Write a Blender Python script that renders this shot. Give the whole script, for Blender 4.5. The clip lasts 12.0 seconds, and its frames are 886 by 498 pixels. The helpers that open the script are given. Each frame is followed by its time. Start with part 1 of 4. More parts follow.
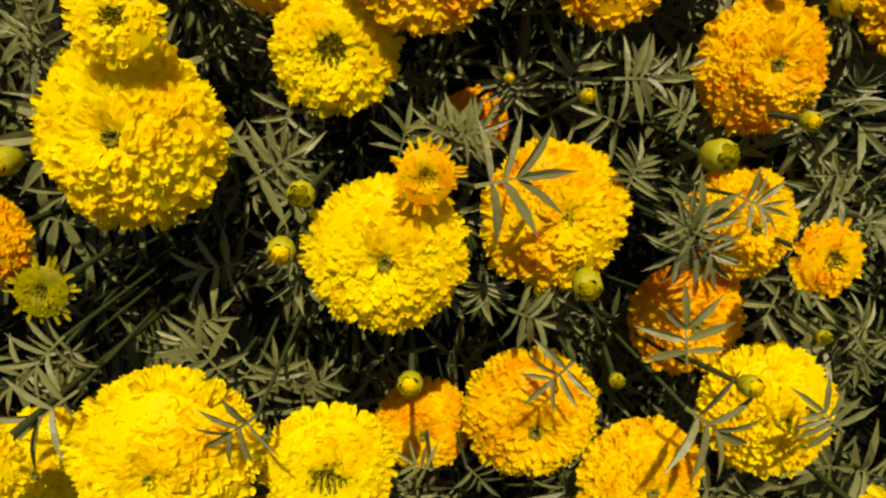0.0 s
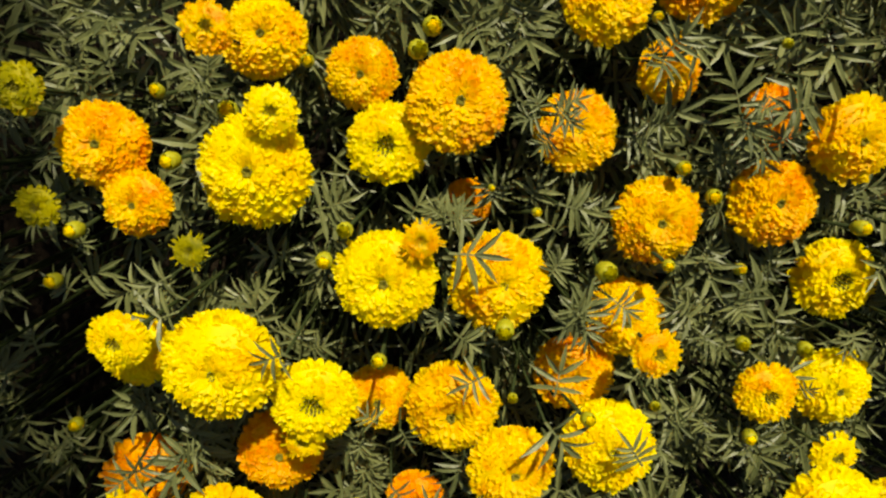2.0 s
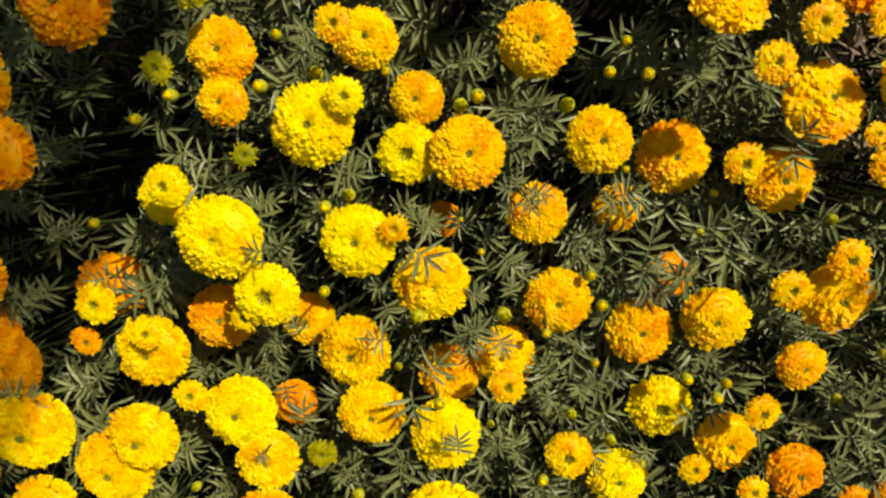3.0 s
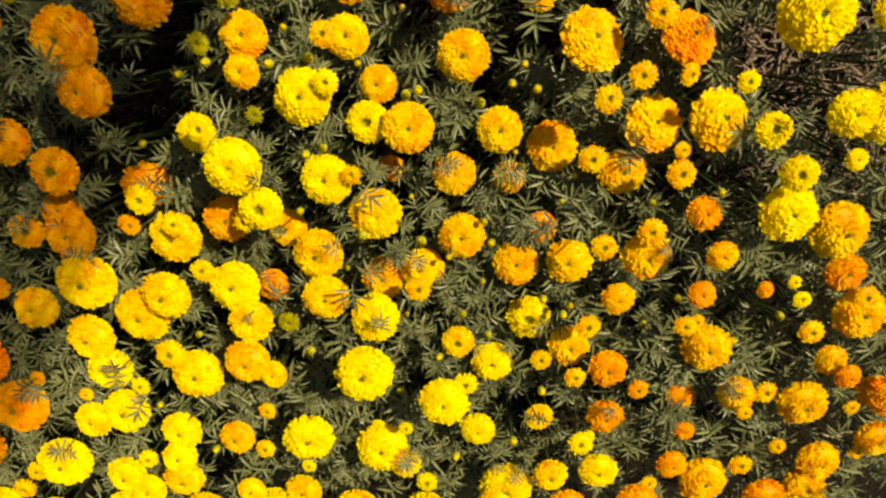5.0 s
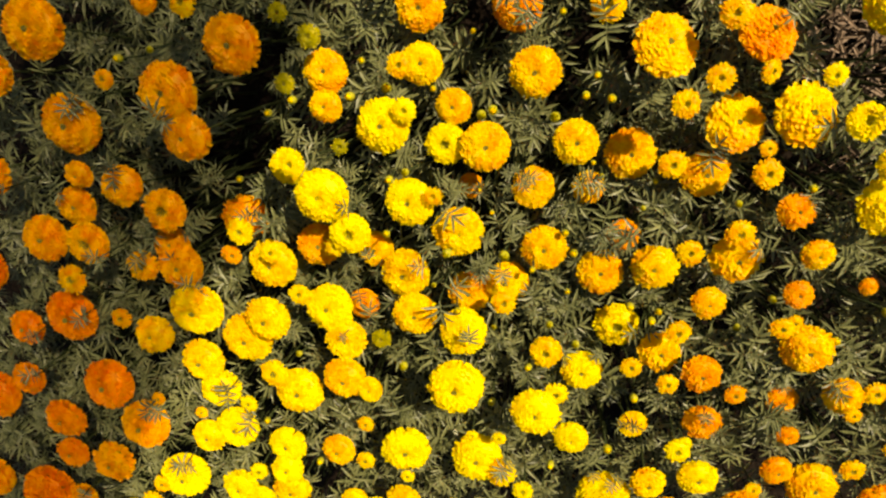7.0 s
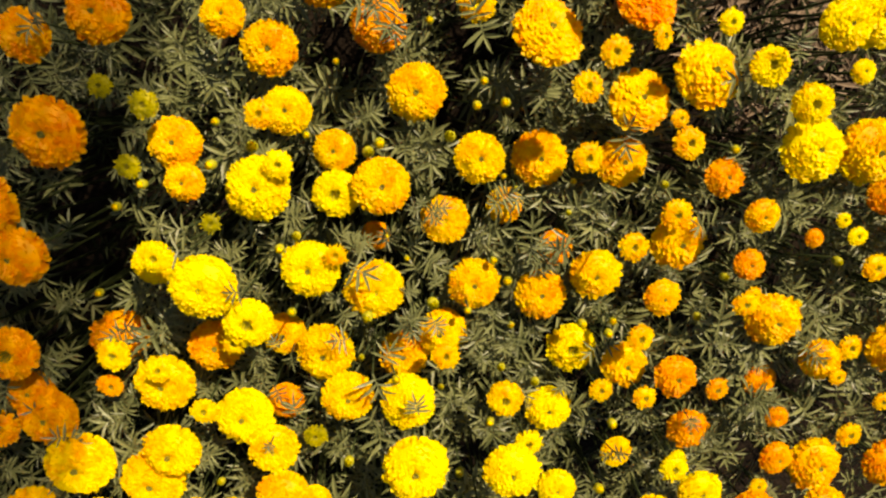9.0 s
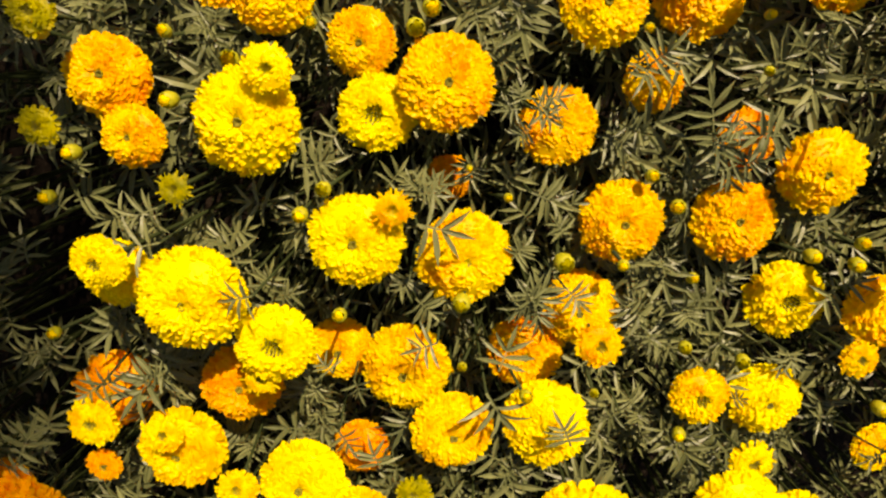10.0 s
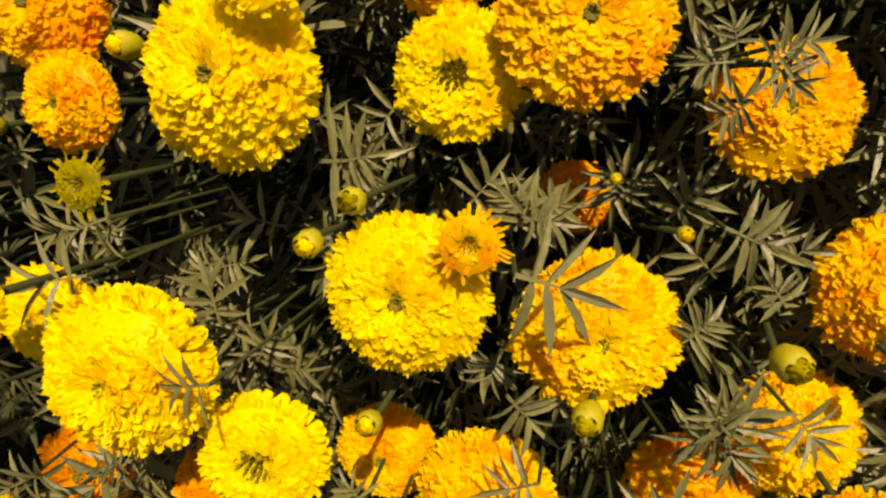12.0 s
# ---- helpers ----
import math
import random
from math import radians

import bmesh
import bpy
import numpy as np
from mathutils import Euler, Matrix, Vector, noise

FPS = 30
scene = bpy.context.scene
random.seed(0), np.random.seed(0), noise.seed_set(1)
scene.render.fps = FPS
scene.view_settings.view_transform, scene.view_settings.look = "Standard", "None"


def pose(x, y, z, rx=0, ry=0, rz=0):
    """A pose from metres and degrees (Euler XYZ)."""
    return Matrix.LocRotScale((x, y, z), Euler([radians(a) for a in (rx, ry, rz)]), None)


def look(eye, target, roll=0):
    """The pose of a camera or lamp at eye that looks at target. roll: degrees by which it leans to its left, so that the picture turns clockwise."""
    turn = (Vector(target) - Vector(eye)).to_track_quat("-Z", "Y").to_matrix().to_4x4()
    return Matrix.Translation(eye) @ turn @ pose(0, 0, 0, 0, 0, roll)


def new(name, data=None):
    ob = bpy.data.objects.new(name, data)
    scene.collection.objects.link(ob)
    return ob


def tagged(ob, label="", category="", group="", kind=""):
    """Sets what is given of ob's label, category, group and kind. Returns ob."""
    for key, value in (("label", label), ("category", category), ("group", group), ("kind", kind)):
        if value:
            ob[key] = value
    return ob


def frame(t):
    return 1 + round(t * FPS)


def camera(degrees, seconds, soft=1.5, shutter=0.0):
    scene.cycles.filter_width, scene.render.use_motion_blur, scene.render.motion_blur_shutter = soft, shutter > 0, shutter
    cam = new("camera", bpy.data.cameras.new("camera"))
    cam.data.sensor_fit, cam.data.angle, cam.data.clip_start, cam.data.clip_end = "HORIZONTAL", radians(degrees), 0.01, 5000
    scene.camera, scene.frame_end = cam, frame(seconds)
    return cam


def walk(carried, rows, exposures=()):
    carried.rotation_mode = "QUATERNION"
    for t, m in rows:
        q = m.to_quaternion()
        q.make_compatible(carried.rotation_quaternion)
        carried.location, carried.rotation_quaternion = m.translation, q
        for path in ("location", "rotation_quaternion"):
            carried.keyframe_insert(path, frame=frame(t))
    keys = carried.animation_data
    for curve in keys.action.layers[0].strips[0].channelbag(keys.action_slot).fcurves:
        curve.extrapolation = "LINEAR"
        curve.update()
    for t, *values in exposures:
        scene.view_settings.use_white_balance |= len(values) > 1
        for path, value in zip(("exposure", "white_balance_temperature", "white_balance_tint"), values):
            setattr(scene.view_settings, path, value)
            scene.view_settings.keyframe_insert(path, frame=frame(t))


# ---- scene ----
cam = camera(69.00, 12.0, 2.35)
PATH = [
    (0, 0.0015, -0.0005, 0.7318, -12.30, -5.75, -0.46),
    (0.3, -0.0000, -0.0041, 0.7283, -12.42, -5.25, -1.19),
    (0.5, -0.0043, -0.0055, 0.7255, -12.44, -4.36, -1.25),
    (0.8, -0.0082, 0.0000, 0.7350, -12.44, -4.79, -1.03),
    (1, -0.0092, 0.0031, 0.7546, -11.52, -3.47, -2.13),
    (1.3, -0.0186, 0.0073, 0.7975, -10.14, -4.63, -2.06),
    (1.5, -0.0168, 0.0218, 0.8266, -10.30, -5.70, -0.70),
    (1.8, -0.0096, 0.0315, 0.8621, -12.35, -5.80, 3.33),
    (2, -0.0062, 0.0459, 0.8769, -11.92, -2.95, 14.32),
    (2.3, -0.0106, 0.0732, 0.9080, -9.72, -2.19, 28.97),
    (2.5, -0.0129, 0.0824, 0.9341, -9.66, -0.02, 34.36),
    (2.7, -0.0104, 0.0793, 0.9672, -10.82, 0.58, 39.52),
    (4.3, -0.0239, 0.1332, 1.1839, -14.91, 2.30, 47.17),
    (4.5, -0.0246, 0.1472, 1.1993, -14.96, 2.77, 47.51),
    (4.8, -0.0216, 0.1723, 1.2362, -16.84, 3.30, 49.33),
    (5, -0.0269, 0.1904, 1.2619, -19.27, 1.83, 49.97),
    (5.3, -0.0383, 0.2116, 1.2791, -20.08, 2.38, 50.69),
    (5.5, -0.0369, 0.2239, 1.2820, -18.30, 3.60, 52.98),
    (5.8, -0.0354, 0.2341, 1.2833, -18.33, 4.10, 54.43),
    (6, -0.0311, 0.2299, 1.2812, -18.57, 6.49, 53.35),
    (6.2, -0.0361, 0.2258, 1.2758, -18.79, 6.38, 50.06),
    (6.5, -0.0402, 0.2099, 1.2768, -18.32, 7.40, 46.79),
    (6.7, -0.0453, 0.2065, 1.2767, -19.44, 7.75, 45.22),
    (8.3, -0.0345, 0.2025, 1.2606, -19.34, 6.56, 43.63),
    (8.5, -0.0366, 0.1974, 1.2416, -19.17, 3.70, 42.08),
    (8.7, -0.0402, 0.1938, 1.2121, -18.55, 4.25, 39.08),
    (9, -0.0237, 0.1599, 1.1725, -14.32, -4.13, 33.40),
    (9.2, -0.0170, 0.1161, 1.1177, -13.19, -5.16, 29.07),
    (9.5, 0.0057, 0.0905, 1.0119, -12.89, -1.32, 26.21),
    (9.7, 0.0075, 0.0758, 0.9652, -12.26, -2.58, 23.34),
    (10, 0.0110, 0.0629, 0.9005, -15.35, -0.82, 22.21),
    (10.3, 0.0097, 0.0490, 0.8496, -14.99, 1.82, 20.04),
    (10.5, 0.0140, 0.0323, 0.8311, -15.42, 1.69, 17.76),
    (10.8, 0.0158, 0.0198, 0.7959, -15.84, 3.59, 14.85),
    (11, 0.0173, 0.0194, 0.7665, -15.19, 6.58, 15.56),
    (11.3, 0.0148, 0.0201, 0.7423, -14.57, 8.42, 17.67),
    (11.5, 0.0177, 0.0249, 0.7323, -14.28, 8.70, 20.11),
    (11.8, 0.0204, 0.0281, 0.7174, -13.01, 9.04, 22.60),
    (12, 0.0229, 0.0277, 0.7122, -12.65, 9.23, 23.56),
]
EXPOSURE = ((0.0, 0.18, 8200, 12), (1.5, 0.29, 7500, 8), (2.5, 0.42, 7000, 3), (6.0, 0.62, 7900, 17), (9.5, 0.75, 8000, 20), (10.3, 0.65, 8300, 26), (12.0, 0.43, 8600, 32))
walk(cam, [(t, pose(x, y, z, rx, ry, rz)) for t, x, y, z, rx, ry, rz in PATH], EXPOSURE)

SUN_TO = Vector((-0.03, 0.69, 0.72)).normalized()
sun_elev, sun_azim = math.asin(SUN_TO.z), math.atan2(SUN_TO.x, SUN_TO.y)

world = bpy.data.worlds.new("sky")
scene.world = world
world.use_nodes = True
wn = world.node_tree.nodes
sky = wn.new("ShaderNodeTexSky")
sky.sky_type, sky.sun_disc = "NISHITA", False
sky.sun_elevation, sky.sun_rotation = sun_elev, sun_azim
world.node_tree.links.new(sky.outputs[0], wn["Background"].inputs[0])
wn["Background"].inputs[1].default_value = 0.060

sun = new("sun", bpy.data.lights.new("sun", "SUN"))
sun.data.energy, sun.data.angle, sun.data.color = 5.0, radians(0.53), (1.0, 0.93, 0.80)
sun.matrix_world = look(tuple(SUN_TO * 6), (0, 0, 0))

# ---- materials ----


def material(name, build):
    m = bpy.data.materials.new(name)
    m.use_nodes = True
    build(m.node_tree.nodes, m.node_tree.links, m.node_tree.nodes["Principled BSDF"])
    return m


def petal_material(name, low, high, deep):
    """Velvety translucent petal: colour runs between two tones from petal to petal, darker streaks along it."""

    def build(n, l, b):
        geo, info = n.new("ShaderNodeNewGeometry"), n.new("ShaderNodeObjectInfo")
        tone = n.new("ShaderNodeMix")
        tone.data_type = "RGBA"
        tone.inputs[6].default_value, tone.inputs[7].default_value = (*low, 1), (*high, 1)
        mean = n.new("ShaderNodeMath")
        mean.operation = "MULTIPLY_ADD"
        mean.inputs[1].default_value = 0.55
        half = n.new("ShaderNodeMath")
        half.operation = "MULTIPLY"
        half.inputs[1].default_value = 0.45
        l.new(info.outputs["Random"], half.inputs[0])
        l.new(geo.outputs["Random Per Island"], mean.inputs[0])
        l.new(half.outputs[0], mean.inputs[2])
        l.new(mean.outputs[0], tone.inputs[0])
        coord = n.new("ShaderNodeTexCoord")
        grain = n.new("ShaderNodeTexNoise")
        grain.inputs["Scale"].default_value, grain.inputs["Detail"].default_value = 1.7, 5
        grain.inputs["Roughness"].default_value = 0.68
        l.new(coord.outputs["Object"], grain.inputs["Vector"])
        ramp = n.new("ShaderNodeValToRGB")
        ramp.color_ramp.elements[0].position, ramp.color_ramp.elements[1].position = 0.47, 0.64
        ramp.color_ramp.elements[0].color, ramp.color_ramp.elements[1].color = (0, 0, 0, 1), (0.8, 0.8, 0.8, 1)
        l.new(grain.outputs["Fac"], ramp.inputs[0])
        spots = n.new("ShaderNodeMix")
        spots.data_type = "RGBA"
        spots.inputs[7].default_value = (*deep, 1)
        l.new(ramp.outputs[0], spots.inputs[0])
        l.new(tone.outputs[2], spots.inputs[6])
        l.new(spots.outputs[2], b.inputs["Base Color"])
        b.inputs["Roughness"].default_value = 0.42
        b.inputs["Specular IOR Level"].default_value = 0.18
        fine = n.new("ShaderNodeTexNoise")
        fine.inputs["Scale"].default_value = 60
        l.new(coord.outputs["Object"], fine.inputs["Vector"])
        bump = n.new("ShaderNodeBump")
        bump.inputs["Strength"].default_value, bump.inputs["Distance"].default_value = 0.15, 0.01
        l.new(fine.outputs["Fac"], bump.inputs["Height"])
        l.new(bump.outputs[0], b.inputs["Normal"])
        thin = n.new("ShaderNodeBsdfTranslucent")
        l.new(spots.outputs[2], thin.inputs["Color"])
        both = n.new("ShaderNodeMixShader")
        both.inputs[0].default_value = 0.55
        l.new(b.outputs[0], both.inputs[1])
        l.new(thin.outputs[0], both.inputs[2])
        l.new(both.outputs[0], n["Material Output"].inputs["Surface"])

    return material(name, build)


def green_material(name, low, high, scale, thinness=0.2, rough=0.5, gloss=0.4):
    """Leaf or stem green: two tones from leaf to leaf, mottled, with fine relief."""

    def build(n, l, b):
        geo, info, coord = n.new("ShaderNodeNewGeometry"), n.new("ShaderNodeObjectInfo"), n.new("ShaderNodeTexCoord")
        blotch = n.new("ShaderNodeTexNoise")
        blotch.inputs["Scale"].default_value, blotch.inputs["Detail"].default_value = scale, 4
        l.new(coord.outputs["Object"], blotch.inputs["Vector"])
        add = n.new("ShaderNodeMath")
        add.operation = "ADD"
        l.new(geo.outputs["Random Per Island"], add.inputs[0])
        l.new(info.outputs["Random"], add.inputs[1])
        plus = n.new("ShaderNodeMath")
        plus.operation = "ADD"
        l.new(add.outputs[0], plus.inputs[0])
        l.new(blotch.outputs["Fac"], plus.inputs[1])
        third = n.new("ShaderNodeMath")
        third.operation = "DIVIDE"
        third.inputs[1].default_value = 3
        l.new(plus.outputs[0], third.inputs[0])
        tone = n.new("ShaderNodeMix")
        tone.data_type = "RGBA"
        tone.inputs[6].default_value, tone.inputs[7].default_value = (*low, 1), (*high, 1)
        l.new(third.outputs[0], tone.inputs[0])
        l.new(tone.outputs[2], b.inputs["Base Color"])
        b.inputs["Roughness"].default_value = rough
        b.inputs["Specular IOR Level"].default_value = gloss
        bump = n.new("ShaderNodeBump")
        bump.inputs["Strength"].default_value, bump.inputs["Distance"].default_value = 0.3, 0.001
        veins = n.new("ShaderNodeTexNoise")
        veins.inputs["Scale"].default_value = scale * 8
        l.new(coord.outputs["Object"], veins.inputs["Vector"])
        l.new(veins.outputs["Fac"], bump.inputs["Height"])
        l.new(bump.outputs[0], b.inputs["Normal"])
        thin = n.new("ShaderNodeBsdfTranslucent")
        l.new(tone.outputs[2], thin.inputs["Color"])
        both = n.new("ShaderNodeMixShader")
        both.inputs[0].default_value = thinness
        l.new(b.outputs[0], both.inputs[1])
        l.new(thin.outputs[0], both.inputs[2])
        l.new(both.outputs[0], n["Material Output"].inputs["Surface"])

    return material(name, build)


def soil_build(n, l, b):
    coord = n.new("ShaderNodeTexCoord")
    big, small = n.new("ShaderNodeTexNoise"), n.new("ShaderNodeTexNoise")
    big.inputs["Scale"].default_value, small.inputs["Scale"].default_value = 3, 90
    small.inputs["Detail"].default_value = 8
    l.new(coord.outputs["Object"], big.inputs["Vector"])
    l.new(coord.outputs["Object"], small.inputs["Vector"])
    mul = n.new("ShaderNodeMath")
    mul.operation = "MULTIPLY"
    l.new(big.outputs["Fac"], mul.inputs[0])
    l.new(small.outputs["Fac"], mul.inputs[1])
    ramp = n.new("ShaderNodeValToRGB")
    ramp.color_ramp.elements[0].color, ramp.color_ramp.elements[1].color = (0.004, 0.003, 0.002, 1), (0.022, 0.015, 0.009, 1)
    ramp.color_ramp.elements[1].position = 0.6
    l.new(mul.outputs[0], ramp.inputs[0])
    l.new(ramp.outputs[0], b.inputs["Base Color"])
    b.inputs["Roughness"].default_value = 0.95
    b.inputs["Specular IOR Level"].default_value = 0.04
    bump = n.new("ShaderNodeBump")
    bump.inputs["Distance"].default_value = 0.01
    l.new(small.outputs["Fac"], bump.inputs["Height"])
    l.new(bump.outputs[0], b.inputs["Normal"])


HUES = {
    "yellow": petal_material("yellow_petal", (0.96, 0.78, 0.002), (0.97, 0.87, 0.003), (0.95, 0.68, 0.002)),
    "gold": petal_material("golden_petal", (0.96, 0.68, 0.002), (0.97, 0.83, 0.003), (0.93, 0.47, 0.002)),
    "amber": petal_material("amber_petal", (0.95, 0.58, 0.002), (0.96, 0.76, 0.002), (0.92, 0.37, 0.002)),
    "orange": petal_material("orange_petal", (0.94, 0.43, 0.002), (0.95, 0.59, 0.002), (0.90, 0.29, 0.002)),
    "red": petal_material("red_orange_petal", (0.91, 0.29, 0.002), (0.93, 0.42, 0.002), (0.84, 0.19, 0.002)),
    "lime": petal_material("lime_petal", (0.38, 0.34, 0.004), (0.62, 0.54, 0.006), (0.22, 0.22, 0.004)),
}
HUE_WORDS = {"yellow": "lemon-yellow", "gold": "golden-yellow", "amber": "amber-orange", "orange": "orange", "red": "deep red-orange", "lime": "greenish-yellow"}
EYE_GREEN = green_material("young_petal_green", (0.12, 0.12, 0.005), (0.26, 0.22, 0.007), 30, 0.2)
LEAF = green_material("leaf", (0.030, 0.041, 0.011), (0.226, 0.238, 0.086), 40, 0.12, 0.45, 0.35)
# Same leaf with the shade under the blooms put into a darker green.
LEAF_SHADED = green_material("shaded_leaf", (0.010, 0.017, 0.004), (0.026, 0.034, 0.009), 40, 0.05, 0.6, 0.1)
STEM = green_material("stem", (0.016, 0.024, 0.007), (0.036, 0.046, 0.013), 60, 0.0, 0.6, 0.08)
CALYX = green_material("calyx", (0.27, 0.27, 0.010), (0.46, 0.43, 0.016), 50, 0.1, 0.45)
# Canes of the unseen screen that is added as a shade caster.
CANE = green_material("shade_screen_cane", (0.22, 0.15, 0.07), (0.36, 0.27, 0.14), 12, 0.0, 0.5, 0.3)
STRAW = green_material("dry_leaf", (0.10, 0.07, 0.04), (0.30, 0.22, 0.14), 30, 0.0, 0.7, 0.2)
SOIL = material("soil", soil_build)

# ---- mesh tools ----
BED = ((-0.78, -0.25), (0.15, 0.84), (1.10, 0.38), (-0.06, -1.32))


def in_bed(r):
    """A chance place in the bed, which is a four-cornered plot."""
    while True:
        x, y = r.uniform(-0.8, 1.12), r.uniform(-1.35, 0.86)
        if all((b[0] - a[0]) * (y - a[1]) - (b[1] - a[1]) * (x - a[0]) < 0 for a, b in zip(BED, BED[1:] + BED[:1])):
            return x, y




def mesh_of(name, verts, faces, smooth=True):
    me = bpy.data.meshes.new(name)
    me.from_pydata(verts, [], faces)
    me.update()
    if smooth:
        me.shade_smooth()
    return me


def put(name, me, mat, parent, m=None, label=""):
    """One mesh object under a thing or a part; the material sits on the object, so that hues share meshes."""
    ob = new(name, me)
    if not me.materials:
        me.materials.append(None)
    ob.material_slots[0].link = "OBJECT"
    ob.material_slots[0].material = mat
    ob.parent = parent
    if m is not None:
        ob.matrix_basis = m
    return tagged(ob, label)


def tube(path, radii, sides=6):
    verts, faces = [], []
    for k, p in enumerate(path):
        a, b = path[max(k - 1, 0)], path[min(k + 1, len(path) - 1)]
        d = (b - a).normalized()
        u = d.orthogonal().normalized()
        w = d.cross(u)
        for s in range(sides):
            t = 2 * math.pi * s / sides
            verts.append(p + radii[k] * (math.cos(t) * u + math.sin(t) * w))
    for k in range(len(path) - 1):
        for s in range(sides):
            q = (s + 1) % sides
            faces.append((k * sides + s, k * sides + q, (k + 1) * sides + q, (k + 1) * sides + s))
    faces.append(tuple(range(len(verts) - sides, len(verts))))
    return verts, faces


def bend(a, b, sag, steps=6):
    """A gently bowed line of points from a to b."""
    side = Vector((sag[0], sag[1], 0))
    return [a.lerp(b, k / steps) + side * math.sin(math.pi * k / steps) for k in range(steps + 1)]


# ---- bloom ----
ACROSS, ALONG = 4, 2


def petal_points(r, length, width, frill, cup, curl):
    """A strap that widens to a frilled tip; x runs along it from its root."""
    pts, ph = [], r.uniform(0, 6.28)
    waves = r.choice((2.6, 3.4, 4.4))
    for i in range(ALONG + 1):
        u = i / ALONG
        w = width * (0.42 + 0.58 * math.sin(min(u * 1.35, 1) * math.pi / 2)) * (1 - 0.22 * max(u - 0.8, 0) / 0.2)
        for j in range(ACROSS + 1):
            v = 2 * j / ACROSS - 1
            x = length * u - (length * 0.14 * v * v if i == ALONG else 0) + (length * 0.08 * math.sin(5.5 * v + ph) if i == ALONG else 0)
            z = cup * width * v * v * (0.4 + u) + frill * width * u * u * math.sin(waves * v + ph) + curl * length * u * u
            pts.append(Vector((x, w * v, z)))
    return pts


PETAL_FACES = [(i * (ACROSS + 1) + j, (i + 1) * (ACROSS + 1) + j, (i + 1) * (ACROSS + 1) + j + 1, i * (ACROSS + 1) + j + 1) for i in range(ALONG) for j in range(ACROSS)]


def petal_pose(r, s, turn, height, jitter):
    """Where a petal is rooted on the dome (s: 0 in the middle, 1 at the rim) and how it stands."""
    rise = 24 * (1 - s) ** 0.6 - 8 * s + r.uniform(-14, 14) * jitter
    rho = 0.80 * s - 0.03
    z = height * (1 - s**2.3) - 0.02 - 0.15 * math.exp(-((s / 0.17) ** 2))
    yaw = math.degrees(turn) + r.uniform(-14, 14) * jitter * (1 + 4 * max(0, 0.95 - s))
    return pose(rho * math.cos(turn), rho * math.sin(turn), z, 0, 0, yaw) @ pose(0, 0, 0, r.uniform(-13, 13) * jitter, -rise, 0)


def bloom_meshes(seed, count, height, eye, width):
    """A head of unit radius: the mass of inner petals, the poses of its rim petals, and the core."""
    r = random.Random(seed)
    verts, faces, rim = [], [], []
    shift = Vector((seed * 3.7, seed * 1.3, 0))

    def lump(m):
        """Uneven growth: the dome bulges and sinks and its outline wanders a little."""
        p = m.translation
        d = p.xy.length + 1e-6
        lobe = Vector((p.x / d * 2.6, p.y / d * 2.6, 9)) + shift
        swell = 1 + 0.07 * noise.noise(Vector((p.x * 1.6, p.y * 1.6, 0)) + shift) + 0.10 * min(d, 1) * noise.noise(lobe)
        rise = 0.09 * noise.noise(Vector((p.x * 2.4, p.y * 2.4, 5)) + shift) + 0.05 * noise.noise(Vector((p.x * 6, p.y * 6, 2)) + shift)
        return Matrix.Translation((p.x * (swell - 1), p.y * (swell - 1), rise)) @ m

    for i in range(count):
        s = math.sqrt((i + 0.5) / count)
        turn = i * 2.39996 + r.uniform(-0.28, 0.28)
        if s < eye:
            continue
        m = lump(petal_pose(r, s, turn, height, 1.0))
        size = (0.135 + 0.085 * s * s) * r.uniform(0.78, 1.18)
        if s > 0.92:
            rim.append((m, r.uniform(0.80, 1.20)))
            continue
        w = width * r.uniform(0.8, 1.2) * (0.75 + 0.35 * s)
        base = len(verts)
        verts += [m @ p for p in petal_points(r, size, w, 0.36, 0.12, r.uniform(-0.2, 0.26))]
        faces += [tuple(base + k for k in f) for f in PETAL_FACES]
    # lower skirt of drooping petals
    for i in range(int(count * 0.13)):
        turn = i * 2 * math.pi / int(count * 0.13) + r.uniform(-0.1, 0.1)
        m = pose(0.62 * math.cos(turn), 0.62 * math.sin(turn), -0.06, 0, 0, math.degrees(turn)) @ pose(0, 0, 0, r.uniform(-15, 15), r.uniform(8, 30), 0)
        base = len(verts)
        verts += [m @ p for p in petal_points(r, 0.32, width * 1.25, 0.5, 0.3, -0.1)]
        faces += [tuple(base + k for k in f) for f in PETAL_FACES]
    # solid heart under the petals
    rings, sides, base = 5, 18, len(verts)
    for k in range(rings + 1):
        s = 0.80 * k / rings
        for q in range(sides):
            t = 2 * math.pi * q / sides
            dip = -0.32 * max(0, 1 - s / max(eye, 0.06)) if eye else 0
            verts.append(Vector((s * math.cos(t), s * math.sin(t), height * (1 - s**2.3) - 0.035 - 0.15 * math.exp(-((s / 0.17) ** 2)) + dip)))
    for k in range(rings):
        for q in range(sides):
            p = (q + 1) % sides
            faces.append((base + k * sides + q, base + (k + 1) * sides + q, base + (k + 1) * sides + p, base + k * sides + p))
    mass = mesh_of("bloom", verts, faces)
    # core of short unopened florets
    verts, faces = [], []
    e = max(eye * 0.9, 0.06)
    for i in range(34):
        s = e * 1.1 * math.sqrt((i + 0.5) / 34)
        turn = i * 2.39996
        foot = Vector((s * math.cos(turn), s * math.sin(turn), height - 0.27))
        tip = foot + Vector((0.25 * s * math.cos(turn), 0.25 * s * math.sin(turn), 0.11 + 0.10 * s / e + r.uniform(-0.02, 0.03)))
        v, f = tube([foot, foot.lerp(tip, 0.6), tip], [0.024, 0.030, 0.014], 4)
        faces += [tuple(len(verts) + k for k in g) for g in f]
        verts += v
    return mass, rim, mesh_of("core", verts, faces)


